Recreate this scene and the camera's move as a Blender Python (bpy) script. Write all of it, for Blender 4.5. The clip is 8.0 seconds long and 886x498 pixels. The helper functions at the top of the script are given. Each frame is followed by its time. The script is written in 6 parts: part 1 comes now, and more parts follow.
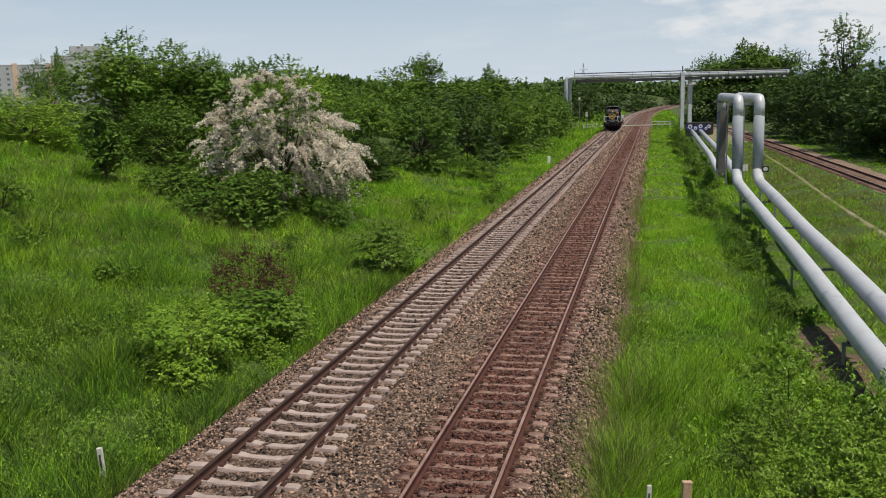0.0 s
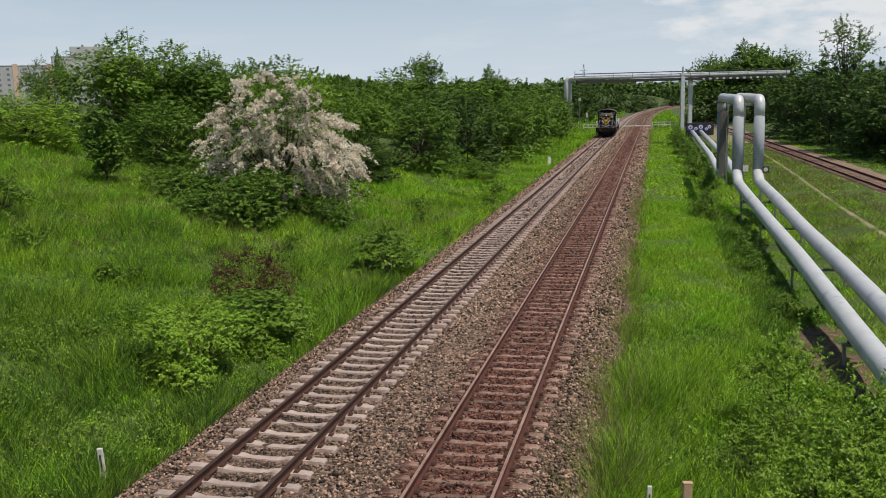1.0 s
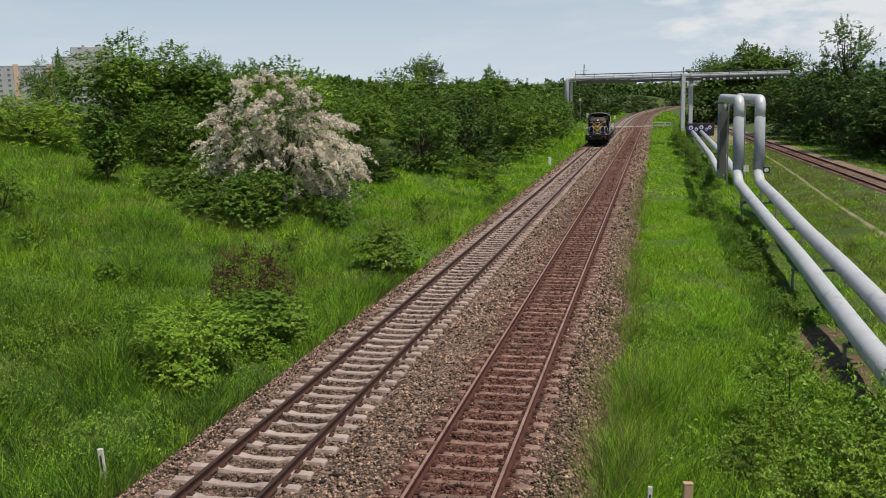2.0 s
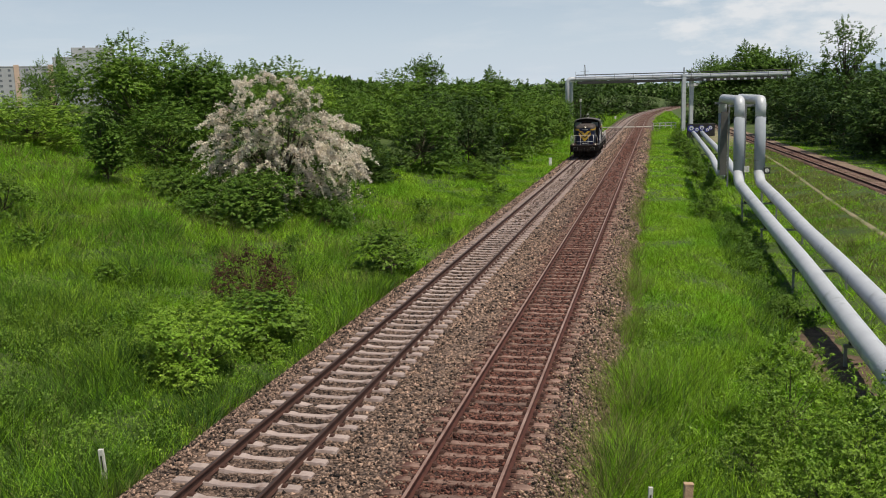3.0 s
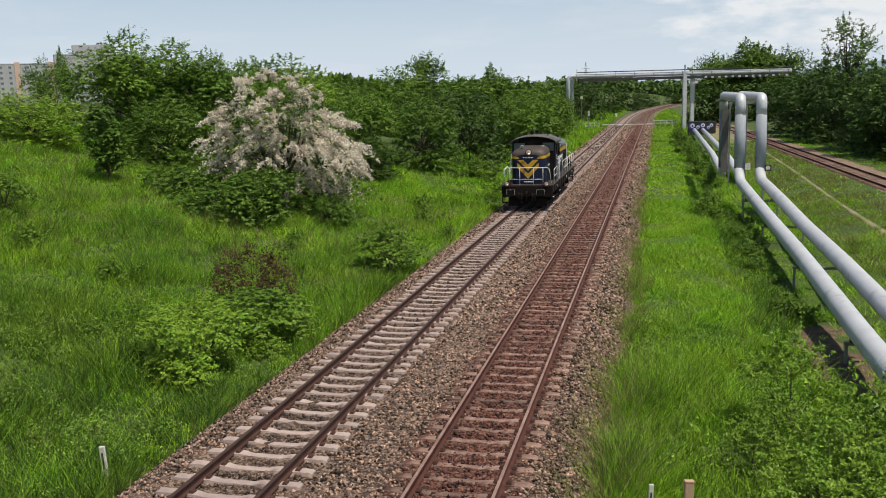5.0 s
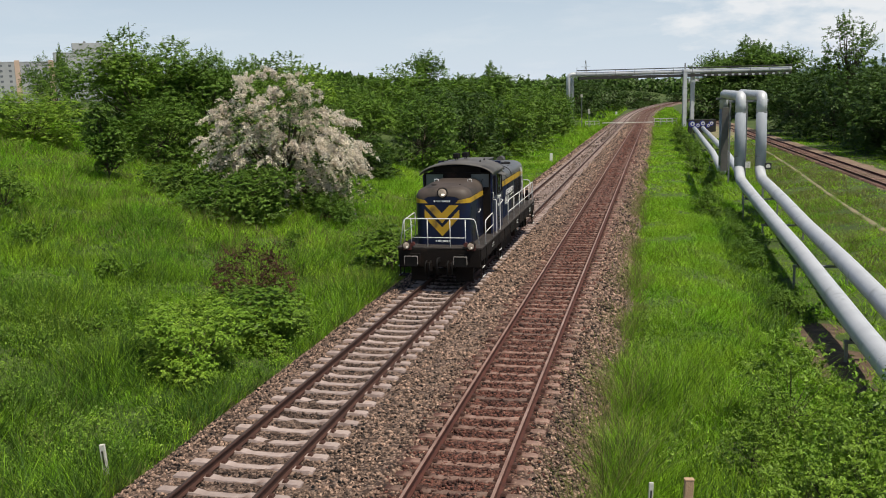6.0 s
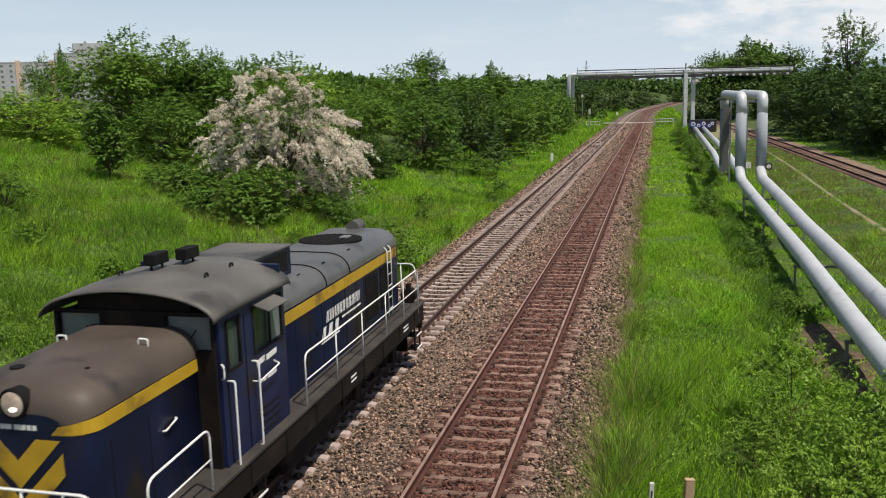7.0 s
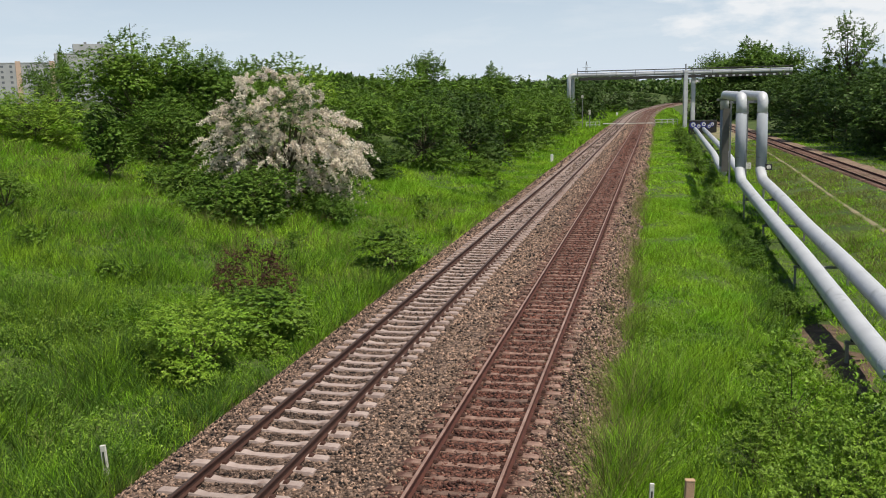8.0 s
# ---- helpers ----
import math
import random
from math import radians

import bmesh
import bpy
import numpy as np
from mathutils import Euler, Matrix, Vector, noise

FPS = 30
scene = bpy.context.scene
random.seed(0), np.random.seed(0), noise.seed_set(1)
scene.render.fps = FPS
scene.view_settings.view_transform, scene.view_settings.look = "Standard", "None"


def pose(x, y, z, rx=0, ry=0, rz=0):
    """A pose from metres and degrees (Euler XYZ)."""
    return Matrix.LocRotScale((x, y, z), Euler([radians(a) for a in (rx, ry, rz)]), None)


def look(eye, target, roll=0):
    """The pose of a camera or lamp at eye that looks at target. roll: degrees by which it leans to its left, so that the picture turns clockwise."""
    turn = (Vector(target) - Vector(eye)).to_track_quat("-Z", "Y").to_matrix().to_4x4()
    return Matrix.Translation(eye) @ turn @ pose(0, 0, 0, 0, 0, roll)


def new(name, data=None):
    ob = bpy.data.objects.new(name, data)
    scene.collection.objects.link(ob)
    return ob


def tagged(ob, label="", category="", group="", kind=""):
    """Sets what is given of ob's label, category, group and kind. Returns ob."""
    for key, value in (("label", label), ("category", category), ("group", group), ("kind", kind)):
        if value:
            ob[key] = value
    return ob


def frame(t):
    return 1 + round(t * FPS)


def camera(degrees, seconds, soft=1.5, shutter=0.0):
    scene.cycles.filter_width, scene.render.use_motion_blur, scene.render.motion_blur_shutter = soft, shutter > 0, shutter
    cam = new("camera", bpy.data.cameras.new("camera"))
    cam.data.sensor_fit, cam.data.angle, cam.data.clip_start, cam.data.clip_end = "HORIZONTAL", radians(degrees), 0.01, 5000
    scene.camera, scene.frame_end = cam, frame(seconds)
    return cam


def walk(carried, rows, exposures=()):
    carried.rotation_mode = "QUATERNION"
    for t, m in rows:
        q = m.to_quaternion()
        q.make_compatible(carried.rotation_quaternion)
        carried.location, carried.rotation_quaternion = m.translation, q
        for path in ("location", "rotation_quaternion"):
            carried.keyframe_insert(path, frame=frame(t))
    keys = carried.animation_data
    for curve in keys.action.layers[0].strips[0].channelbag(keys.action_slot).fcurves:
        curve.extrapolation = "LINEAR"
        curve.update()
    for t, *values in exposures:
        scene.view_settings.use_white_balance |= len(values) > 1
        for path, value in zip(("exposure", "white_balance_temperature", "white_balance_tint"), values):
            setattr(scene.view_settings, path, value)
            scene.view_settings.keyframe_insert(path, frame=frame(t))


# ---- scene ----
cam = camera(53.34, 8.0, soft=1.0, shutter=0.06)
EYE = Vector((7.246, 0.0, 6.793))


def aim(yaw, pitch):
    """The camera's pose: yaw in degrees to the right of the track, pitch in degrees downwards."""
    a, b = radians(yaw), radians(pitch)
    way = Vector((math.sin(a) * math.cos(b), math.cos(a) * math.cos(b), -math.sin(b)))
    return look(EYE, EYE + way, -1.587)


YAW, PITCH = -13.814, 9.96
walk(cam, [(0.0, aim(YAW + 0.19, PITCH - 0.13)), (0.5, aim(YAW + 0.183, PITCH - 0.145)),
           (1.0, aim(YAW + 0.17, PITCH - 0.165)), (1.5, aim(YAW + 0.155, PITCH - 0.175)),
           (3.0, aim(YAW + 0.105, PITCH - 0.225)), (3.5, aim(YAW + 0.085, PITCH - 0.225)),
           (4.0, aim(YAW + 0.07, PITCH - 0.13)), (4.5, aim(YAW + 0.055, PITCH - 0.115)),
           (6.0, aim(YAW + 0.045, PITCH + 0.055)), (6.5, aim(YAW + 0.03, PITCH + 0.055)),
           (7.0, aim(YAW + 0.005, PITCH + 0.04)), (7.5, aim(YAW, PITCH + 0.01)), (8.0, aim(YAW, PITCH))],
     exposures=[(0.0, -0.25), (3.0, -0.24), (4.5, -0.15), (6.0, -0.12), (7.0, -0.09), (8.0, -0.06)])

# ---- world and sun ----
SUN_WAY = Vector((0.68, -0.38, 1.7)).normalized()


def make_world():
    w = bpy.data.worlds.new("sky")
    w.use_nodes = True
    nt = w.node_tree
    n, l = nt.nodes, nt.links
    n.clear()
    out = n.new("ShaderNodeOutputWorld")
    bg = n.new("ShaderNodeBackground")
    sky = n.new("ShaderNodeTexSky")
    sky.sky_type, sky.sun_disc = "NISHITA", False
    sky.sun_elevation = math.asin(SUN_WAY.z)
    sky.sun_rotation = math.atan2(SUN_WAY.x, SUN_WAY.y)
    sky.air_density, sky.dust_density, sky.ozone_density = 1.0, 1.0, 2.0
    co = n.new("ShaderNodeTexCoord")
    sep = n.new("ShaderNodeSeparateXYZ")
    l.new(co.outputs["Generated"], sep.inputs[0])
    # clouds spread on a flat layer overhead
    zz = n.new("ShaderNodeMath"); zz.operation = "MAXIMUM"; zz.inputs[1].default_value = 0.0
    l.new(sep.outputs["Z"], zz.inputs[0])
    za = n.new("ShaderNodeMath"); za.operation = "ADD"; za.inputs[1].default_value = 0.10
    l.new(zz.outputs[0], za.inputs[0])
    dx = n.new("ShaderNodeMath"); dx.operation = "DIVIDE"
    dy = n.new("ShaderNodeMath"); dy.operation = "DIVIDE"
    l.new(sep.outputs["X"], dx.inputs[0]); l.new(za.outputs[0], dx.inputs[1])
    l.new(sep.outputs["Y"], dy.inputs[0]); l.new(za.outputs[0], dy.inputs[1])
    com = n.new("ShaderNodeCombineXYZ")
    l.new(dx.outputs[0], com.inputs[0]); l.new(dy.outputs[0], com.inputs[1])
    noi = n.new("ShaderNodeTexNoise")
    noi.inputs["Scale"].default_value, noi.inputs["Detail"].default_value = 0.55, 9.0
    noi.inputs["Roughness"].default_value, noi.inputs["Distortion"].default_value = 0.58, 0.3
    off = n.new("ShaderNodeVectorMath"); off.operation = "ADD"; off.inputs[1].default_value = CLOUD_SHIFT
    l.new(com.outputs[0], off.inputs[0])
    l.new(off.outputs[0], noi.inputs["Vector"])
    ramp = n.new("ShaderNodeValToRGB")
    ramp.color_ramp.elements[0].position, ramp.color_ramp.elements[1].position = 0.50, 0.72
    ramp.color_ramp.elements[0].color, ramp.color_ramp.elements[1].color = (0, 0, 0, 1), (0.32, 0.32, 0.32, 1)
    l.new(noi.outputs["Fac"], ramp.inputs[0])
    # a bank of fair-weather cumulus over the line, low in the sky
    dist = n.new("ShaderNodeVectorMath"); dist.operation = "SUBTRACT"; dist.inputs[1].default_value = BANK
    l.new(co.outputs["Generated"], dist.inputs[0])
    flat = n.new("ShaderNodeVectorMath"); flat.operation = "MULTIPLY"; flat.inputs[1].default_value = (1.0, 1.0, 3.6)
    l.new(dist.outputs[0], flat.inputs[0])
    far = n.new("ShaderNodeVectorMath"); far.operation = "LENGTH"
    l.new(flat.outputs[0], far.inputs[0])
    lumps = n.new("ShaderNodeTexNoise")
    lumps.inputs["Scale"].default_value, lumps.inputs["Detail"].default_value, lumps.inputs["Roughness"].default_value = 13.0, 9.0, 0.56
    st = n.new("ShaderNodeVectorMath"); st.operation = "MULTIPLY"; st.inputs[1].default_value = (1.0, 1.0, 2.6)
    l.new(co.outputs["Generated"], st.inputs[0]); l.new(st.outputs[0], lumps.inputs["Vector"])
    fall = n.new("ShaderNodeMath"); fall.operation = "MULTIPLY_ADD"; fall.inputs[1].default_value = -1.15
    l.new(far.outputs["Value"], fall.inputs[0]); l.new(lumps.outputs["Fac"], fall.inputs[2])
    heap = n.new("ShaderNodeMapRange")
    heap.inputs["From Min"].default_value, heap.inputs["From Max"].default_value = 0.30, 0.47
    heap.inputs["To Max"].default_value = 0.85
    l.new(fall.outputs[0], heap.inputs[0])
    # haze that whitens the air near the horizon
    hz = n.new("ShaderNodeMapRange")
    hz.inputs["From Min"].default_value, hz.inputs["From Max"].default_value = 0.0, 0.30
    hz.inputs["To Min"].default_value, hz.inputs["To Max"].default_value = 0.75, 0.0
    l.new(zz.outputs[0], hz.inputs[0])
    mh = n.new("ShaderNodeMix"); mh.data_type = "RGBA"
    l.new(hz.outputs[0], mh.inputs["Factor"]); l.new(sky.outputs[0], mh.inputs["A"])
    mh.inputs["B"].default_value = HAZE
    mx = n.new("ShaderNodeMix"); mx.data_type = "RGBA"
    l.new(ramp.outputs["Color"], mx.inputs["Factor"]); l.new(mh.outputs["Result"], mx.inputs["A"])
    mx.inputs["B"].default_value = CLOUD
    mc = n.new("ShaderNodeMix"); mc.data_type = "RGBA"
    l.new(heap.outputs[0], mc.inputs["Factor"]); l.new(mx.outputs["Result"], mc.inputs["A"])
    mc.inputs["B"].default_value = CLOUD
    l.new(mc.outputs["Result"], bg.inputs["Color"])
    bg.inputs["Strength"].default_value = 0.08
    l.new(bg.outputs[0], out.inputs[0])
    scene.world = w


CLOUD_SHIFT, HAZE, CLOUD = (3.1, 1.7, 0.0), (10.6, 12.2, 14.2, 1), (11.6, 11.8, 12.0, 1)
BANK = Vector((0.185, 0.98, 0.085)).normalized()
make_world()
sun = new("sun", bpy.data.lights.new("sun", "SUN"))
sun.data.energy, sun.data.angle, sun.data.color = 5.0, radians(0.6), (1.0, 0.92, 0.78)
sun.matrix_world = look((60, -40, 90), Vector((60, -40, 90)) - SUN_WAY)

# ---- materials ----


def material(name, c1, c2, scale=4.0, rough=0.7, metal=0.0, bump=0.0, bump_scale=40.0, spots=None, spot_scale=2.0,
             spot_cut=0.55, island=0.0, each=0.0, through_light=0.0, detail=5.0):
    """A procedural surface: two colours mixed by noise, stains of a third, fine relief, and variation piece by piece."""
    m = bpy.data.materials.new(name)
    m.use_nodes = True
    nt = m.node_tree
    n, l = nt.nodes, nt.links
    p = n["Principled BSDF"]
    co = n.new("ShaderNodeTexCoord")
    noi = n.new("ShaderNodeTexNoise")
    noi.inputs["Scale"].default_value, noi.inputs["Detail"].default_value = scale, detail
    l.new(co.outputs["Object"], noi.inputs["Vector"])
    st = n.new("ShaderNodeMapRange")
    st.inputs["From Min"].default_value, st.inputs["From Max"].default_value = 0.3, 0.7
    l.new(noi.outputs["Fac"], st.inputs[0])
    mix = n.new("ShaderNodeMix"); mix.data_type = "RGBA"
    mix.inputs["A"].default_value, mix.inputs["B"].default_value = (*c1, 1), (*c2, 1)
    l.new(st.outputs[0], mix.inputs["Factor"])
    col = mix.outputs["Result"]
    if spots:
        n2 = n.new("ShaderNodeTexNoise")
        n2.inputs["Scale"].default_value, n2.inputs["Detail"].default_value = spot_scale, 7.0
        l.new(co.outputs["Object"], n2.inputs["Vector"])
        r2 = n.new("ShaderNodeMapRange")
        r2.inputs["From Min"].default_value, r2.inputs["From Max"].default_value = spot_cut, spot_cut + 0.12
        l.new(n2.outputs["Fac"], r2.inputs[0])
        m2 = n.new("ShaderNodeMix"); m2.data_type = "RGBA"
        m2.inputs["B"].default_value = (*spots, 1)
        l.new(r2.outputs[0], m2.inputs["Factor"]); l.new(col, m2.inputs["A"])
        col = m2.outputs["Result"]
    if island or each:
        src = n.new("ShaderNodeNewGeometry").outputs["Random Per Island"] if island else n.new("ShaderNodeObjectInfo").outputs["Random"]
        k = island or each
        mr = n.new("ShaderNodeMapRange")
        mr.inputs["To Min"].default_value, mr.inputs["To Max"].default_value = 1 - k, 1 + k
        l.new(src, mr.inputs[0])
        hs = n.new("ShaderNodeHueSaturation")
        l.new(mr.outputs[0], hs.inputs["Value"]); l.new(col, hs.inputs["Color"])
        col = hs.outputs["Color"]
    l.new(col, p.inputs["Base Color"])
    p.inputs["Roughness"].default_value, p.inputs["Metallic"].default_value = rough, metal
    if bump:
        n3 = n.new("ShaderNodeTexNoise")
        n3.inputs["Scale"].default_value, n3.inputs["Detail"].default_value = bump_scale, 6.0
        l.new(co.outputs["Object"], n3.inputs["Vector"])
        b = n.new("ShaderNodeBump")
        b.inputs["Strength"].default_value, b.inputs["Distance"].default_value = bump, 0.03
        l.new(n3.outputs["Fac"], b.inputs["Height"]); l.new(b.outputs[0], p.inputs["Normal"])
    if through_light:
        tr = n.new("ShaderNodeBsdfTranslucent")
        l.new(col, tr.inputs["Color"])
        ms = n.new("ShaderNodeMixShader"); ms.inputs[0].default_value = through_light
        l.new(p.outputs[0], ms.inputs[1]); l.new(tr.outputs[0], ms.inputs[2])
        l.new(ms.outputs[0], n["Material Output"].inputs[0])
        p.inputs["Specular IOR Level"].default_value = 0.25
    return m


def stone_material(name, cols, scale, bump=1.0):
    """Broken stone: a Voronoi cell for each stone, coloured cell by cell, with dark joints."""
    m = bpy.data.materials.new(name)
    m.use_nodes = True
    n, l = m.node_tree.nodes, m.node_tree.links
    p = n["Principled BSDF"]
    co = n.new("ShaderNodeTexCoord")
    v = n.new("ShaderNodeTexVoronoi"); v.inputs["Scale"].default_value = scale
    l.new(co.outputs["Object"], v.inputs["Vector"])
    sep = n.new("ShaderNodeSeparateColor"); l.new(v.outputs["Color"], sep.inputs[0])
    ramp = n.new("ShaderNodeValToRGB")
    e = ramp.color_ramp.elements
    while len(e) < len(cols):
        e.new(0.5)
    for i, c in enumerate(cols):
        e[i].position, e[i].color = i / (len(cols) - 1), (*c, 1)
    l.new(sep.outputs[0], ramp.inputs[0])
    big = n.new("ShaderNodeTexNoise"); big.inputs["Scale"].default_value = 0.5; big.inputs["Detail"].default_value = 6
    l.new(co.outputs["Object"], big.inputs["Vector"])
    mr = n.new("ShaderNodeMapRange"); mr.inputs["From Min"].default_value, mr.inputs["From Max"].default_value = 0.3, 0.7
    mr.inputs["To Min"].default_value, mr.inputs["To Max"].default_value = 0.72, 1.15
    l.new(big.outputs["Fac"], mr.inputs[0])
    hs = n.new("ShaderNodeHueSaturation"); l.new(mr.outputs[0], hs.inputs["Value"]); l.new(ramp.outputs[0], hs.inputs["Color"])
    # brake dust and rust that lie along the second track
    sx = n.new("ShaderNodeSeparateXYZ"); l.new(co.outputs["Object"], sx.inputs[0])
    da = n.new("ShaderNodeMath"); da.operation = "SUBTRACT"; da.inputs[1].default_value = 3.92; l.new(sx.outputs[0], da.inputs[0])
    db = n.new("ShaderNodeMath"); db.operation = "ABSOLUTE"; l.new(da.outputs[0], db.inputs[0])
    dn = n.new("ShaderNodeMath"); dn.operation = "MULTIPLY_ADD"; dn.inputs[1].default_value = 1.6; l.new(big.outputs["Fac"], dn.inputs[0]); l.new(db.outputs[0], dn.inputs[2])
    dr = n.new("ShaderNodeMapRange"); dr.inputs["From Min"].default_value, dr.inputs["From Max"].default_value = 1.5, 2.3
    dr.inputs["To Min"].default_value, dr.inputs["To Max"].default_value = 0.75, 0.0
    l.new(dn.outputs[0], dr.inputs[0])
    rm = n.new("ShaderNodeMix"); rm.data_type = "RGBA"; rm.blend_type = "MULTIPLY"; rm.inputs["B"].default_value = (0.85, 0.45, 0.39, 1)
    l.new(dr.outputs[0], rm.inputs["Factor"]); l.new(hs.outputs[0], rm.inputs["A"])
    l.new(rm.outputs["Result"], p.inputs["Base Color"])
    p.inputs["Roughness"].default_value = 0.9
    b = n.new("ShaderNodeBump"); b.invert = True
    b.inputs["Strength"].default_value, b.inputs["Distance"].default_value = bump, 0.05
    l.new(v.outputs["Distance"], b.inputs["Height"]); l.new(b.outputs[0], p.inputs["Normal"])
    return m


M_SOIL = material("meadow_soil", (0.035, 0.062, 0.010), (0.075, 0.115, 0.018), 0.35, 0.95, bump=0.8, bump_scale=9,
                  spots=(0.085, 0.085, 0.03), spot_scale=0.22, spot_cut=0.58)
M_GRASS = material("grass_blade", (0.175, 0.395, 0.018), (0.33, 0.51, 0.036), 0.3, 0.6, island=0.7, through_light=0.42,
                   spots=(0.115, 0.24, 0.02), spot_scale=0.22, spot_cut=0.57)
# deeper green blades, darkened further to paint the shadowed gaps in the grass
M_GRASS_DARK = material("grass_blade_dark", (0.042, 0.105, 0.013), (0.09, 0.17, 0.021), 0.4, 0.6, island=0.6, through_light=0.2)
M_DRY = material("dry_grass", (0.26, 0.25, 0.09), (0.18, 0.21, 0.06), 0.6, 0.7, island=0.4, through_light=0.35)
M_LEAF = material("leaf_green", (0.082, 0.172, 0.017), (0.135, 0.23, 0.03), 0.5, 0.55, island=0.38, through_light=0.12)
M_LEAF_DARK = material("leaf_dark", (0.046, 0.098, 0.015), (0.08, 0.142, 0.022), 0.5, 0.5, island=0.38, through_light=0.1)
M_LEAF_MID = material("leaf_fresh", (0.098, 0.20, 0.016), (0.16, 0.26, 0.03), 0.4, 0.5, island=0.38, through_light=0.14)
M_LEAF_LIGHT = material("leaf_light", (0.17, 0.315, 0.024), (0.26, 0.385, 0.04), 0.6, 0.5, island=0.38, through_light=0.14)
M_LEAF_YOUNG = material("leaf_young", (0.135, 0.255, 0.02), (0.21, 0.32, 0.034), 0.6, 0.5, island=0.38, through_light=0.14)
M_LEAF_BROWN = material("leaf_brown", (0.06, 0.028, 0.018), (0.115, 0.055, 0.034), 0.9, 0.7, island=0.5, through_light=0.2)
M_BLOSSOM = material("blossom_white", (0.86, 0.81, 0.70), (0.69, 0.60, 0.52), 0.7, 0.8, island=0.15, through_light=0.4)
M_BARK = material("bark", (0.06, 0.045, 0.03), (0.11, 0.085, 0.06), 6, 0.9, bump=0.8, bump_scale=25)
STONES = [(0.02, 0.013, 0.010), (0.078, 0.047, 0.034), (0.17, 0.112, 0.083), (0.33, 0.23, 0.175), (0.05, 0.028, 0.02)]
M_BALLAST = stone_material("ballast_stone", STONES, 17)
M_STONE_RUST = material("rust_stained_stone", (0.036, 0.011, 0.008), (0.155, 0.062, 0.044), 6, 0.9, island=0.9, bump=0.4, bump_scale=60)
M_STONE_DUSTY = material("dusty_stone", (0.03, 0.018, 0.013), (0.16, 0.108, 0.082), 6, 0.9, island=1.0, bump=0.4, bump_scale=60)
M_STONE = material("loose_stone", (0.036, 0.021, 0.014), (0.37, 0.25, 0.185), 6, 0.9, island=1.1, bump=0.4, bump_scale=60)
M_RAIL_RED = material("rail_red_rust", (0.055, 0.016, 0.011), (0.09, 0.028, 0.019), 3, 0.85, 0.0, bump=0.3, bump_scale=60)
M_RAIL = material("rail_rust", (0.045, 0.018, 0.012), (0.075, 0.031, 0.021), 3, 0.85, 0.0, bump=0.3, bump_scale=60)
M_RAILTOP = material("rail_worn_steel", (0.085, 0.055, 0.043), (0.055, 0.033, 0.025), 2, 0.5, 0.3)
# brown rail head made pale, the sunlit line along its top painted in
M_RAILTOP_RUST = material("rail_brown_steel_glint", (0.46, 0.31, 0.25), (0.28, 0.16, 0.12), 2, 0.45, 0.3)
M_CONCRETE = material("sleeper_concrete", (0.34, 0.262, 0.235), (0.45, 0.362, 0.33), 5, 0.9, bump=0.4, bump_scale=70,
                      spots=(0.28, 0.20, 0.17), spot_scale=3, spot_cut=0.6, each=0.14)
M_OLDSLEEPER = material("sleeper_rust_stained", (0.125, 0.062, 0.046), (0.33, 0.222, 0.178), 3, 0.9, bump=0.6, bump_scale=45,
                        spots=(0.09, 0.04, 0.03), spot_scale=2, spot_cut=0.48, each=0.35)
M_CLAD = material("pipe_cladding", (0.50, 0.52, 0.55), (0.58, 0.60, 0.63), 1.2, 0.5, 0.15, bump=0.08, bump_scale=7,
                  spots=(0.38, 0.40, 0.42), spot_scale=1.4, spot_cut=0.6)
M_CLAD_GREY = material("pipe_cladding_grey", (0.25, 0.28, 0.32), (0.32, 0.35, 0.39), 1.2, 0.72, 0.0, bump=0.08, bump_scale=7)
M_STEEL = material("grey_steel", (0.20, 0.21, 0.22), (0.28, 0.28, 0.28), 3, 0.6, 0.4, bump=0.2)
M_DARKSTEEL = material("dark_steel", (0.03, 0.03, 0.032), (0.06, 0.055, 0.05), 3, 0.6, 0.3, bump=0.3)
M_POST = material("weathered_white_post", (0.55, 0.53, 0.47), (0.7, 0.68, 0.62), 6, 0.8, bump=0.3, spots=(0.3, 0.3, 0.22), spot_scale=5)
M_WOOD = material("raw_wood", (0.42, 0.27, 0.17), (0.5, 0.34, 0.22), 8, 0.85, bump=0.5)
M_SAND = material("sandy_path", (0.30, 0.24, 0.15), (0.20, 0.19, 0.10), 1.2, 0.95, bump=0.6, bump_scale=20,
                  spots=(0.13, 0.16, 0.05), spot_scale=0.8, spot_cut=0.50)
M_WALL_GREY = material("panel_wall_grey", (0.36, 0.37, 0.385), (0.44, 0.445, 0.455), 0.3, 0.9)
M_WALL_PEACH = material("panel_wall_peach", (0.56, 0.40, 0.31), (0.62, 0.46, 0.36), 0.3, 0.9)
M_GLASS = material("dark_window", (0.10, 0.11, 0.13), (0.17, 0.18, 0.20), 1, 0.3)
# haze of the distance is put into the ridge's base colour
M_HILL = material("hill_haze_blue", (0.20, 0.27, 0.33), (0.24, 0.31, 0.36), 0.002, 1.0)

# ---- mesh helpers ----


def link_mesh(name, me, mats, parent=None, smooth=False):
    ob = new(name, me)
    for m in (mats if isinstance(mats, (list, tuple)) else [mats]):
        me.materials.append(m)
    if smooth:
        me.polygons.foreach_set("use_smooth", [True] * len(me.polygons))
    ob.parent = parent
    return ob


def part(name, bm, mats, parent=None, label="", smooth=False):
    me = bpy.data.meshes.new(name)
    bm.normal_update()
    bm.to_mesh(me)
    bm.free()
    ob = link_mesh(name, me, mats, parent, smooth)
    return tagged(ob, label)


def thing(name, m, label, category, group="", kind=""):
    e = new(name)
    e.matrix_basis = m
    return tagged(e, label, category, group, kind)


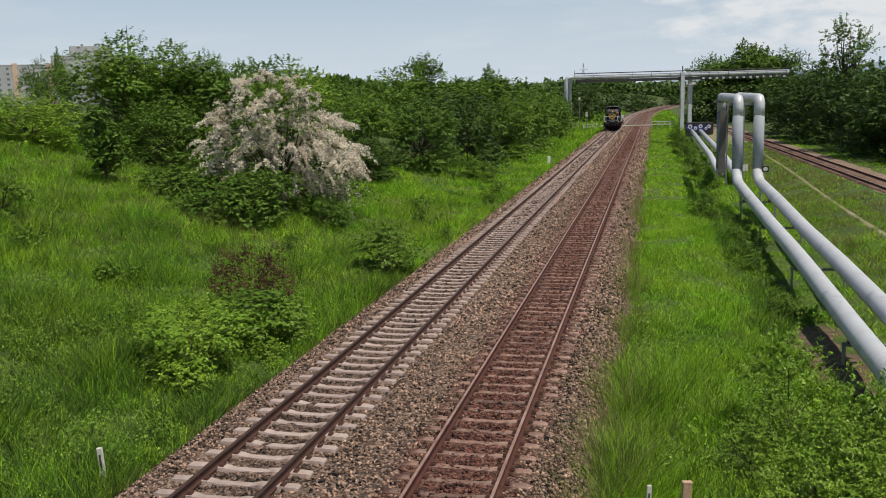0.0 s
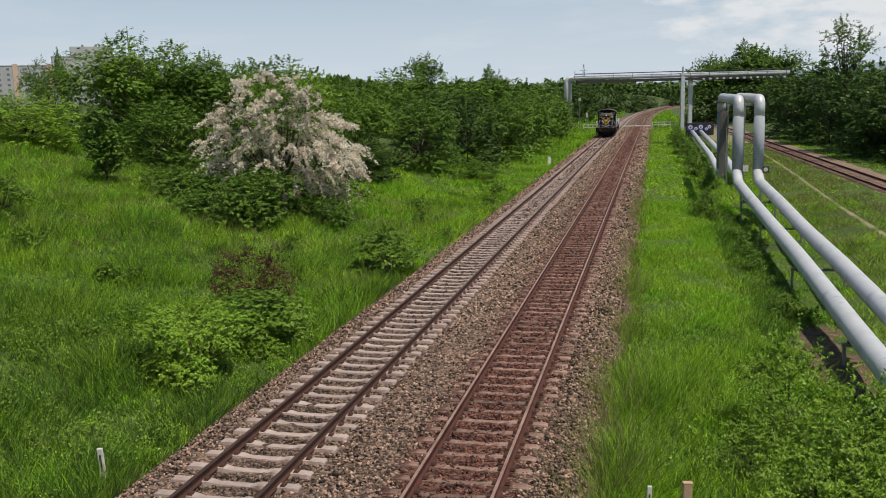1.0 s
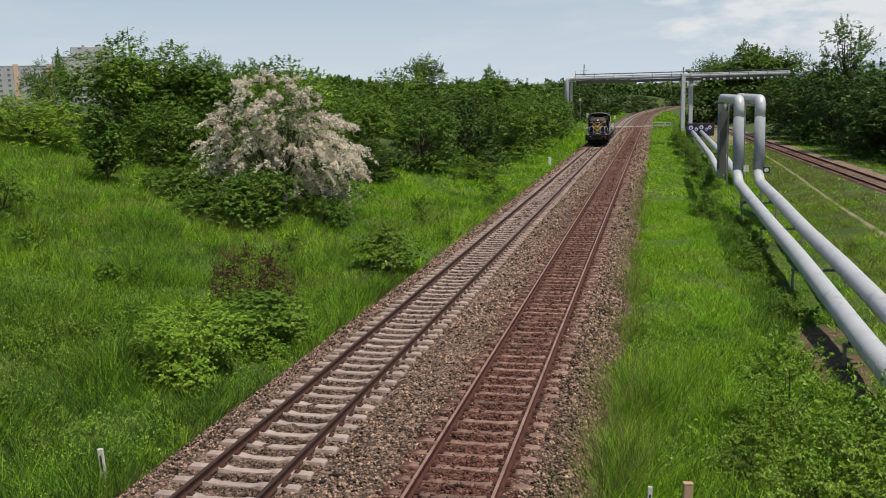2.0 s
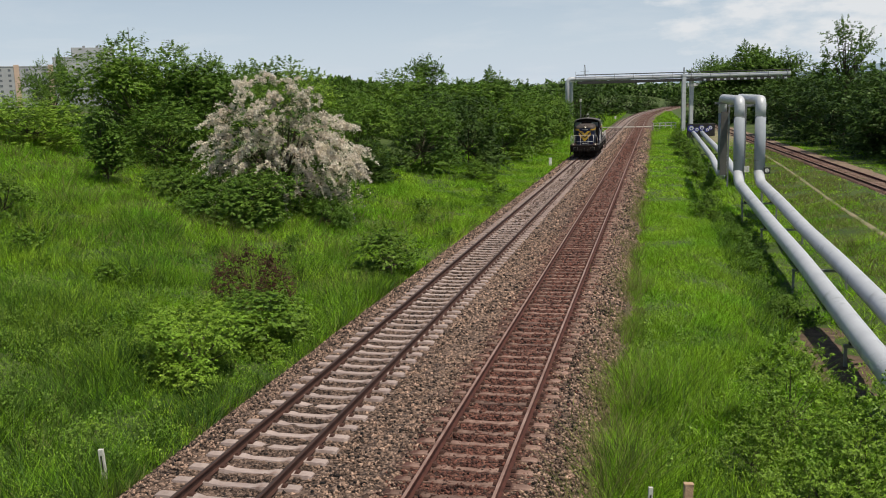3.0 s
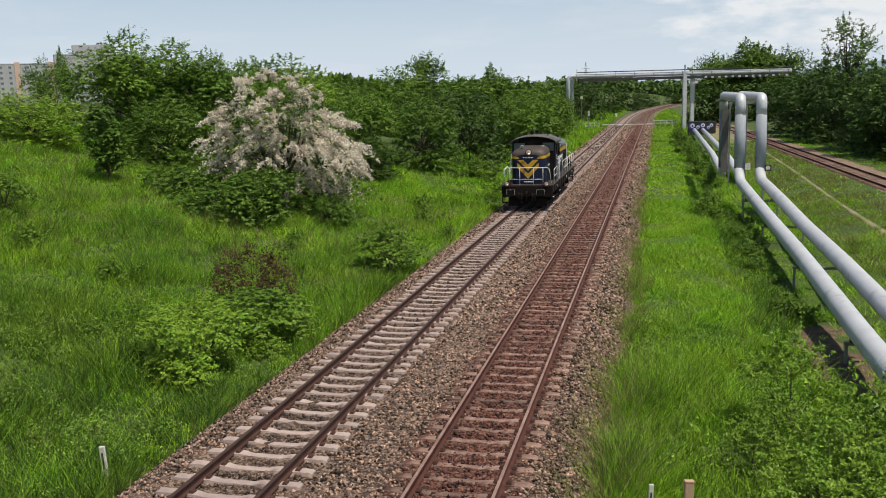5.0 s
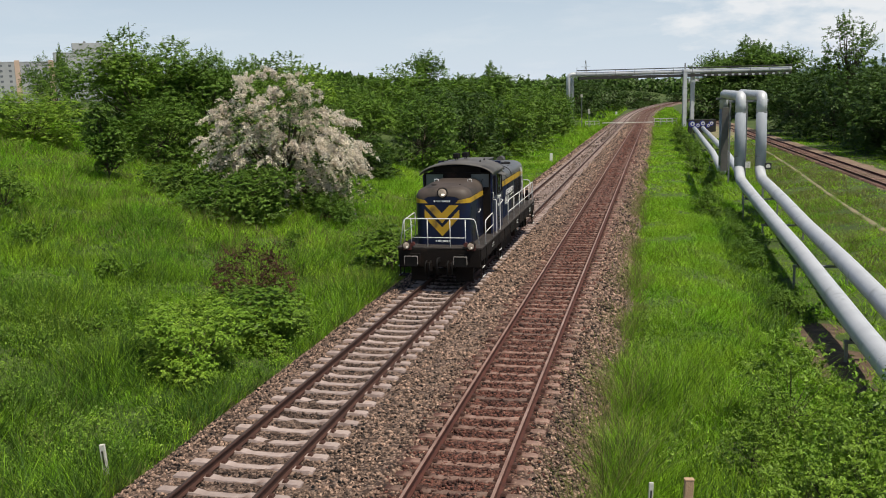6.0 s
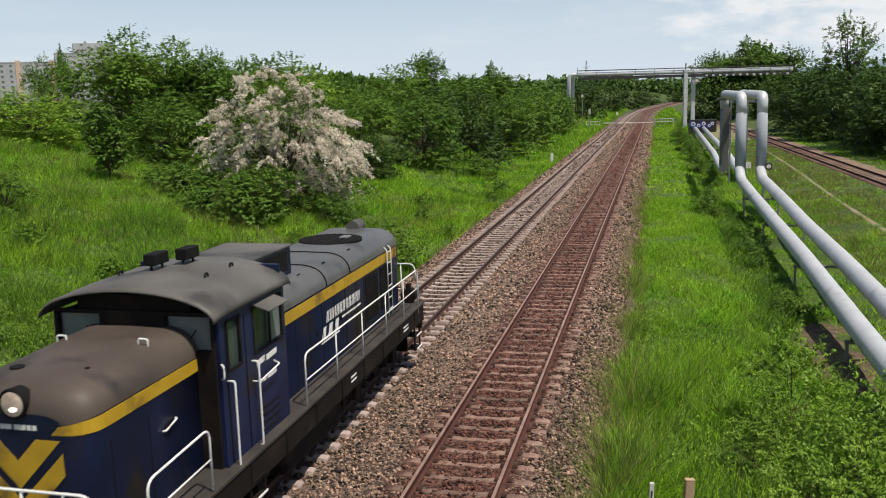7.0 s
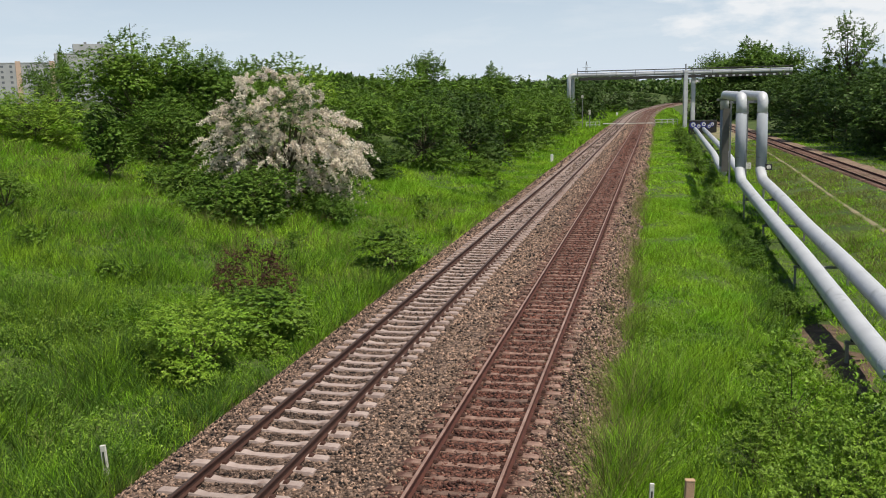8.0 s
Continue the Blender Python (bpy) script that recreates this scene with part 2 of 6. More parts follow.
def add_box(bm, c, s, bevel=0.0, rot=None, mat=0):
    """A box of size s round c, its edges bevelled."""
    r = bmesh.ops.create_cube(bm, size=1.0)
    vs = r["verts"]
    M = Matrix.Translation(c) @ (rot.to_matrix().to_4x4() if rot else Matrix()) @ Matrix.Diagonal((*s, 1))
    bmesh.ops.transform(bm, matrix=M, verts=vs)
    fs = {f for v in vs for f in v.link_faces}
    for f in fs:
        f.material_index = mat
    if bevel:
        es = list({e for v in vs for e in v.link_edges})
        bmesh.ops.bevel(bm, geom=es, offset=bevel, segments=2, profile=0.5, affect="EDGES", material=-1)


def add_rod(bm, a, b, r, seg=8, r2=None, mat=0, caps=True):
    """A rod from a to b."""
    a, b = Vector(a), Vector(b)
    d = b - a
    M = Matrix.Translation((a + b) / 2) @ d.to_track_quat("Z", "Y").to_matrix().to_4x4()
    res = bmesh.ops.create_cone(bm, cap_ends=caps, segments=seg, radius1=r, radius2=r if r2 is None else r2, depth=d.length, matrix=M)
    for f in {f for v in res["verts"] for f in v.link_faces}:
        f.material_index = mat


def sweep(bm, pts, radius, seg=16, mat=0, caps=True):
    """A round tube along pts, mitred at the bends."""
    pts = [Vector(p) for p in pts]
    rings = []
    ref = Vector((0.0013, 0.0021, 1.0))
    for i, p in enumerate(pts):
        t = ((pts[min(i + 1, len(pts) - 1)] - p).normalized() if i < len(pts) - 1 else Vector()) + ((p - pts[i - 1]).normalized() if i else Vector())
        t.normalize()
        if i == 0:
            ref = Vector((1, 0, 0)) if abs(t.x) < 0.7 else Vector((0, 0, 1))
        u = (ref - t * ref.dot(t)).normalized()
        ref = u
        w = t.cross(u)
        rings.append([bm.verts.new(p + (u * math.cos(k * math.tau / seg) + w * math.sin(k * math.tau / seg)) * radius) for k in range(seg)])
    for a, b in zip(rings, rings[1:]):
        for k in range(seg):
            f = bm.faces.new((a[k], a[(k + 1) % seg], b[(k + 1) % seg], b[k]))
            f.material_index, f.smooth = mat, True
    if caps:
        bm.faces.new(rings[0][::-1]).material_index = mat
        bm.faces.new(rings[-1]).material_index = mat


def bent(corners, r, n=6):
    """A polyline through corners with its inner corners rounded to radius r."""
    c = [Vector(p) for p in corners]
    out = [c[0]]
    for a, b, d in zip(c, c[1:], c[2:]):
        u, w = (a - b).normalized(), (d - b).normalized()
        k = min(r, (a - b).length * 0.49, (d - b).length * 0.49)
        p, s = b + u * k, b + w * k
        out += [(p * (1 - t) ** 2 + b * 2 * t * (1 - t) + s * t * t) for t in [i / n for i in range(n + 1)]]
    return out + [c[-1]]


def quads_mesh(name, co, nper):
    """A mesh of separate faces with nper corners each, from an array of corners."""
    me = bpy.data.meshes.new(name)
    nv = len(co)
    nf = nv // nper
    me.vertices.add(nv)
    me.vertices.foreach_set("co", co.astype(np.float32).ravel())
    me.loops.add(nv)
    me.loops.foreach_set("vertex_index", np.arange(nv, dtype=np.int32))
    me.polygons.add(nf)
    me.polygons.foreach_set("loop_start", np.arange(0, nv, nper, dtype=np.int32))
    me.update(calc_edges=True)
    me.validate()
    return me


# ---- ground ----
LAND_X = [-900, -400, -60, -45, -30, -20, -10, -6, -2.75, 6.6, 9.3, 11.6, 15, 18, 22, 30, 400]
LAND_Z = [14, 8, 6.5, 5.5, 4.0, 2.2, 0.3, -0.35, -0.62, -0.47, -0.6, -1.35, -1.15, -0.75, -0.5, -0.4, -0.2]
CURVE_Y, CURVE_R = 205.0, 1750.0


def shift(y):
    """How far the line has swung to the right at y."""
    d = np.maximum(np.asarray(y, float) - CURVE_Y, 0)
    return d * d / (2 * CURVE_R)


def land(x, y):
    x, y = np.asarray(x, float), np.asarray(y, float)
    u = x - shift(y)
    z = np.interp(u, LAND_X, LAND_Z)
    off = np.clip((np.abs(u - 2) - 5.5) / 8, 0, 1) * np.clip((np.abs(u - 23) - 4.5) / 4, 0, 1)
    z = z + off * (0.18 * np.sin(x * 0.31 + 1.3) * np.sin(y * 0.23) + 0.10 * np.sin(x * 0.83 + y * 0.57))
    far = np.clip((y - 420) / 1500, 0, 1)
    return z * (1 - far) + far * 5 + np.clip((y - 900) / 2500, 0, 1) * 30


def make_ground():
    xs = np.unique(np.concatenate([np.linspace(-2600, -120, 20), np.linspace(-120, -40, 24), np.linspace(-40, 40, 110), np.linspace(40, 120, 20), np.linspace(120, 2600, 20)]))
    ys = np.unique(np.concatenate([np.linspace(-300, -10, 12), np.linspace(-10, 90, 100), np.linspace(90, 300, 60), np.linspace(300, 900, 40), np.linspace(900, 4200, 24)]))
    X, Y = np.meshgrid(xs, ys)
    Z = land(X, Y)
    me = bpy.data.meshes.new("ground")
    nx, ny = len(xs), len(ys)
    i = np.arange(nx * ny).reshape(ny, nx)
    f = np.stack([i[:-1, :-1], i[:-1, 1:], i[1:, 1:], i[1:, :-1]], -1).reshape(-1, 4)
    me.from_pydata(np.stack([X, Y, Z], -1).reshape(-1, 3).tolist(), [], f.tolist())
    ob = link_mesh("ground", me, M_SOIL, smooth=True)
    tagged(ob, "green meadow soil rising to a bank beside the railway", "ground", kind="structure")


make_ground()


def strip(name, profile, ys, mats, jitter=0.0, curved=True):
    """A band of ground along the line with the cross-section profile [(x, z), ...]."""
    rng = np.random.default_rng(5)
    P = np.array(profile, float)
    Y = np.asarray(ys, float)
    s = shift(Y) if curved else np.zeros_like(Y)
    V = np.zeros((len(Y), len(P), 3))
    V[:, :, 0] = P[:, 0] + s[:, None]
    V[:, :, 1] = Y[:, None]
    V[:, :, 2] = P[:, 1]
    if jitter:
        V[:, 1:-1] += rng.normal(0, jitter, (len(Y), len(P) - 2, 3)) * (1, 1, 0.8)
    i = np.arange(len(Y) * len(P)).reshape(len(Y), len(P))
    f = np.stack([i[:-1, :-1], i[:-1, 1:], i[1:, 1:], i[1:, :-1]], -1).reshape(-1, 4)
    me = bpy.data.meshes.new(name)
    me.from_pydata(V.reshape(-1, 3).tolist(), [], f.tolist())
    return link_mesh(name, me, mats, smooth=True)


LINE_Y = np.concatenate([np.arange(-30, 60, 0.33), np.arange(60, 220, 1.5), np.arange(220, 700, 8)])
prof = [(-2.9, -0.72), (-2.55, -0.52), (-2.1, -0.22), (-1.75, -0.05)] + [(x, -0.035) for x in np.arange(-1.5, 5.5, 0.25)] + [(5.6, -0.06), (6.0, -0.2), (6.4, -0.4), (6.8, -0.62)]
tagged(strip("ballast_bed", prof, LINE_Y, M_BALLAST, 0.018), "brown and grey crushed stone ballast under two tracks", "ballast", kind="structure")

# ---- tracks ----
RAIL_SHAPE = [(-0.07, 0.0), (-0.07, 0.015), (-0.012, 0.035), (-0.010, 0.125), (-0.036, 0.14), (-0.036, 0.168),
              (-0.028, 0.174), (0.028, 0.174), (0.036, 0.168), (0.036, 0.14), (0.010, 0.125), (0.012, 0.035), (0.07, 0.015), (0.07, 0.0)]


def rail(parent, x, top, ys, label, line=None):
    bm = bmesh.new()
    rings = []
    for y in ys:
        px = x + (float(shift(y)) if line is None else line(y))
        rings.append([bm.verts.new((px + a, y, z)) for a, z in RAIL_SHAPE])
    n = len(RAIL_SHAPE)
    for a, b in zip(rings, rings[1:]):
        for k in range(n):
            f = bm.faces.new((a[k], a[(k + 1) % n], b[(k + 1) % n], b[k]))
            f.material_index = 1 if k == 6 else 0
    return part("rail", bm, [M_RAIL_RED if top is M_RAILTOP_RUST else M_RAIL, top], parent, label)


def sleeper_mesh(name, mat, dip, length=2.5, w=0.23):
    """A concrete sleeper: thick ends, a dipped middle, sloping sides."""
    bm = bmesh.new()
    rows = []
    L = length / 2
    for x, h, ww in [(-L, 0.0, w * 0.9), (-L + 0.06, 0.02, w), (-0.5, 0.02, w), (-0.32, 0.02 - dip, w * 0.86), (0.32, 0.02 - dip, w * 0.86), (0.5, 0.02, w), (L - 0.06, 0.02, w), (L, 0.0, w * 0.9)]:
        rows.append([bm.verts.new((x, -ww / 2 - 0.02, -0.12)), bm.verts.new((x, -ww / 2 + 0.02, h)), bm.verts.new((x, ww / 2 - 0.02, h)), bm.verts.new((x, ww / 2 + 0.02, -0.12))])
    for a, b in zip(rows, rows[1:]):
        for k in range(3):
            bm.faces.new((a[k], b[k], b[k + 1], a[k + 1]))
    bm.faces.new(rows[0]); bm.faces.new(rows[-1][::-1])
    bmesh.ops.recalc_face_normals(bm, faces=bm.faces)
    me = bpy.data.meshes.new(name)
    bm.to_mesh(me)
    bm.free()
    me.materials.append(mat)
    return me


def fasteners(parent, xc, ys, line=None):
    """Base plates and clips where rail meets sleeper, one joined part."""
    bm = bmesh.new()
    for y in ys:
        s = float(shift(y)) if line is None else line(y)
        for x in (-0.75, 0.75):
            for k in (-1, 1):
                c = (xc + s + x + k * 0.115, y, 0.035)
                vs = [bm.verts.new((c[0] + a * 0.05, c[1] + b * 0.07, c[2] + d)) for d, a, b in [(-0.02, -1, -1), (-0.02, 1, -1), (-0.02, 1, 1), (-0.02, -1, 1), (0.03, -0.6, -0.7), (0.03, 0.6, -0.7), (0.03, 0.6, 0.7), (0.03, -0.6, 0.7)]]
                for q in ((4, 5, 6, 7), (0, 1, 5, 4), (1, 2, 6, 5), (2, 3, 7, 6), (3, 0, 4, 7)):
                    bm.faces.new([vs[i] for i in q])
    return tagged(part("rail_fastener", bm, M_RAIL, parent), kind="stuff")


def joined_sleepers(parent, me, xc, ys, line=None):
    src = np.empty(len(me.vertices) * 3); me.vertices.foreach_get("co", src); src = src.reshape(-1, 3)
    vs, fs = [], []
    for y in ys:
        s = float(shift(y)) if line is None else line(y)
        o = len(vs)
        vs += (src + (xc + s, y, 0)).tolist()
        fs += [[o + i for i in p.vertices] for p in me.polygons]
    m2 = bpy.data.meshes.new("sleeper_rest")
    m2.from_pydata(vs, [], fs)
    return tagged(link_mesh("sleeper_rest", m2, list(me.materials), parent), kind="stuff")

# ---- heating pipes ----


def collar(bm, c, way, r, w=0.05, mat=0):
    c, way = Vector(c), Vector(way).normalized()
    add_rod(bm, c - way * w / 2, c + way * w / 2, r, 24, mat=mat)


def pipe_run(x, grey_from=1.1):
    """One lagged pipe that lies low beside the line, climbs over the path and comes down again behind it."""
    t = thing("heating_pipe", pose(x, 0, 0), "lagged heating pipe in dull silver sheet, raised over a path", "pipe", "heating pipes")
    R = 0.33
    near = x < 13.5
    bx = -0.33 if near else -0.37
    run = [(0, 37, 0.05), (-0.03, 44.6, 0.1), (-0.09, 54.8, 0.25), (bx * 0.95, 61.2, 0.62)] if near else [(-0.03, 36, 0.03), (-0.08, 44.7, 0.12), (-0.1, 53.6, 0.36), (bx * 0.95, 61.2, 0.7)]
    low = bent([(0, -14, -0.22), (0, 25, -0.2), *run, (bx, 62.3, 1.3)], 2.0)
    bm = bmesh.new(); sweep(bm, low, R, 24)
    part("low_run", bm, M_CLAD, t, "pale silver cladding in short sheets")
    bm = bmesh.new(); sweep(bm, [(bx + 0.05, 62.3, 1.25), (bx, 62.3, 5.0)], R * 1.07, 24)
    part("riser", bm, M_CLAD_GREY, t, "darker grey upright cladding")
    bm = bmesh.new(); sweep(bm, bent([(bx, 62.3, 4.95), (bx, 62.3, 6.06), (bx - 0.02, 77.6, 6.1), (bx - 0.02, 77.6, 4.9)], 0.75), R * 1.03, 24)
    part("top_run", bm, M_CLAD, t)
    # the far upright takes the riser grey, which also puts its shade into the colour
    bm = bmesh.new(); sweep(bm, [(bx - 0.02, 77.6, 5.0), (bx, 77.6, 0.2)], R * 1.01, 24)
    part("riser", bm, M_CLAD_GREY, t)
    bm = bmesh.new(); sweep(bm, bent([(bx, 77.6, 0.25), (bx, 77.6, -0.35), (0.05, 98, -0.2), (0.4, 156, -0.2)], 0.6), R, 20)
    part("low_run", bm, M_CLAD, t)
    # sheet joints every few metres
    for y in np.arange(-12, 25, 1.75):
        bm = bmesh.new(); collar(bm, (0, y, -0.22 + 0.02 * (y + 14) / 39), (0, 1, 0), R + 0.006, 0.045)
        part("band", bm, M_CLAD, t)
    for z in (2.1, 3.7, 4.98):
        bm = bmesh.new(); collar(bm, (bx + 0.02, 62.3, z), (0, 0, 1), R + 0.016, 0.06)
        part("band", bm, M_STEEL, t)
    return t


pipe_run(12.93)
pipe_run(14.3)


def pipe_support(y):
    up = float(np.interp(y, [25, 37, 45, 54, 61, 80, 130], [0.0, 0.25, 0.31, 0.48, 0.84, -0.13, 0.1]))
    side = float(np.interp(y, [40, 62, 80], [0.0, -0.35, -0.3]))
    t = thing("pipe_support", pose(13.62 + side, y, up), "low grey steel trestle carrying both heating pipes", "pipe support", "pipe supports")
    z0 = -1.5 - up
    bm = bmesh.new(); add_box(bm, (0, 0, -0.62), (2.1, 0.12, 0.1), 0.012)
    part("beam", bm, M_STEEL, t)
    for sx in (-0.98, 0.98):
        bm = bmesh.new(); add_box(bm, (sx, 0, (z0 - 0.68) / 2), (0.09, 0.09, -0.68 - z0), 0.012)
        part("leg", bm, M_STEEL, t)
    for sx in (-0.73, 0.73):
        bm = bmesh.new(); add_box(bm, (sx, 0, -0.545), (0.34, 0.2, 0.05), 0.01); add_box(bm, (sx - 0.13, 0, -0.5), (0.03, 0.18, 0.12)); add_box(bm, (sx + 0.13, 0, -0.5), (0.03, 0.18, 0.12))
        part("saddle", bm, M_DARKSTEEL, t)


for yy in (26.6, 36.8, 47.0, 56.0, 92.0, 108.0):
    pipe_support(yy)


M_RUSTPANEL = material("brown_grey_panel", (0.10, 0.095, 0.09), (0.15, 0.14, 0.13), 1.5, 0.7, 0.2, bump=0.2)


def loop_frame():
    """The steel frame that holds up the pipes where they cross over the path."""
    t = thing("pipe_crossing", pose(13.1, 0, 0), "grey steel trestle under the raised heating pipes", "trestle")
    for x, y in ((-0.05, 76.95), (1.25, 76.95), (-0.1, 63.0), (1.15, 63.0)):
        bm = bmesh.new(); add_box(bm, (x, y, 2.2), (0.13, 0.13, 7.0), 0.01)
        part("post", bm, M_STEEL, t)
    for y in (76.95, 63.0):
        bm = bmesh.new(); add_box(bm, (0.05, y, 5.72), (2.5, 0.18, 0.16), 0.01)
        part("crossbeam", bm, M_STEEL, t)
    bm = bmesh.new(); add_box(bm, (0.02, 61.85, 1.55), (0.32, 0.12, 0.4), 0.01)
    part("junction_box", bm, M_POST, t)
    bm = bmesh.new(); add_box(bm, (1.3, 61.85, 1.45), (0.42, 0.06, 0.42), 0.01, mat=0); add_rod(bm, (1.3, 61.82, 1.45), (1.3, 61.8, 1.45), 0.14, 16, mat=1)
    part("gauge_plate", bm, [M_DARKSTEEL, M_POST], t, "dark plate with a pale round dial")
    # flat grey plate on the far posts
    bm = bmesh.new(); add_box(bm, (-0.42, 76.9, 2.4), (0.56, 0.05, 5.2), 0.01)
    part("panel", bm, M_RUSTPANEL, t, "dark brown-grey sheet panel")


loop_frame()


# ---- pipe bridge over the railway ----
def pipe_bridge():
    ang = math.degrees(math.atan2(191.7 - 181.0, 33.0 + 10.2))
    t = thing("pipe_bridge", pose(-10.2, 181.0, 0, 0, 0, ang), "silver pipe bridge on steel columns over the tracks", "pipe bridge")
    L, Z = 44.5, 9.75
    for k, dy in (("pipe", -0.45), ("pipe", 0.55)):
        bm = bmesh.new()
        sweep(bm, bent([(0.25 + dy * 0.9, dy, 0.5), (0.25 + dy * 0.9, dy, Z), (L, dy, Z)], 1.0), 0.42, 16)
        part(k, bm, M_CLAD, t, "silver clad pipe")
    bm = bmesh.new()
    for dy in (-0.8, 0.9):
        add_box(bm, (L / 2 + 1, dy, Z - 0.78), (L - 2, 0.16, 0.55))
    for i in range(40):
        add_box(bm, (2.2 + i * (L - 3) / 40, 0.05, Z - 0.66), (0.14, 1.7, 0.3))
    part("girder", bm, M_DARKSTEEL, t)
    bm = bmesh.new(); add_rod(bm, (1.5, -0.9, Z + 0.72), (L, -0.9, Z + 0.72), 0.09, 6)
    part("handrail", bm, M_DARKSTEEL, t)
    for i in range(12):
        x = 1.5 + i * 3.85
        bm = bmesh.new(); add_rod(bm, (x, -0.9, Z - 0.4), (x, -0.9, Z + (1.4 if i % 6 == 0 else 0.85)), 0.045, 6)
        part("rail_post", bm, M_STEEL, t)
    cx = math.hypot(12.4 + 10.2, 186.6 - 181.0)
    # pale boxes added in place of bright sky gaps along the dark girder
    for i in range(13):
        bm = bmesh.new(); add_box(bm, (cx + 4.0 + i * 1.35, -0.9, Z - 0.86), (0.5, 0.06, 0.34), 0.02)
        part("bracket", bm, M_CLAD, t, "pale square added for a bright gap along the girder")
    for dx, dy in ((-0.2, -0.95), (1.9, 1.0)):
        bm = bmesh.new(); add_box(bm, (cx + dx, dy, 4.3), (0.75, 0.7, 11.4), 0.03)
        add_box(bm, (cx + dx, dy, 9.9), (0.85, 0.8, 0.5), 0.03)
        part("column", bm, M_CLAD, t, "pale grey steel column")
    bm = bmesh.new(); add_rod(bm, (cx - 0.2, -0.95, 9.9), (cx - 0.2, -0.95, 11.4), 0.14, 8)
    part("stub", bm, M_STEEL, t)


pipe_bridge()


# ---- vegetation ----
def unit(v):
    return v / np.maximum(np.linalg.norm(v, axis=-1, keepdims=True), 1e-9)


def leaf_quads(rng, c, nrm, size, slim=0.5, droop=0.0):
    """Folded diamond leaves at c that face nrm."""
    n = len(c)
    t = unit(np.cross(nrm, unit(rng.normal(size=(n, 3)))))
    t[:, 2] -= droop
    t = unit(t)
    b = unit(np.cross(nrm, t))
    s = (size * rng.uniform(0.6, 1.35, n))[:, None]
    up = nrm * s * 0.16
    co = np.stack([c - t * s * 0.5, c + b * s * slim * 0.5 + up - t * s * 0.05, c + t * s * 0.5, c - b * s * slim * 0.5 + up - t * s * 0.05], 1)
    return co.reshape(-1, 3)


def leaf_tris(rng, c, nrm, size, slim=0.5, droop=0.0):
    """Pointed leaves of one face each, for crowns farther off."""
    n = len(c)
    t = unit(np.cross(nrm, unit(rng.normal(size=(n, 3)))))
    t[:, 2] -= droop
    t = unit(t)
    b = unit(np.cross(nrm, t))
    s = (size * rng.uniform(0.6, 1.35, n))[:, None]
    co = np.stack([c - t * s * 0.4 + b * s * slim * 0.5, c - t * s * 0.4 - b * s * slim * 0.5, c + t * s * 0.6], 1)
    return co.reshape(-1, 3)


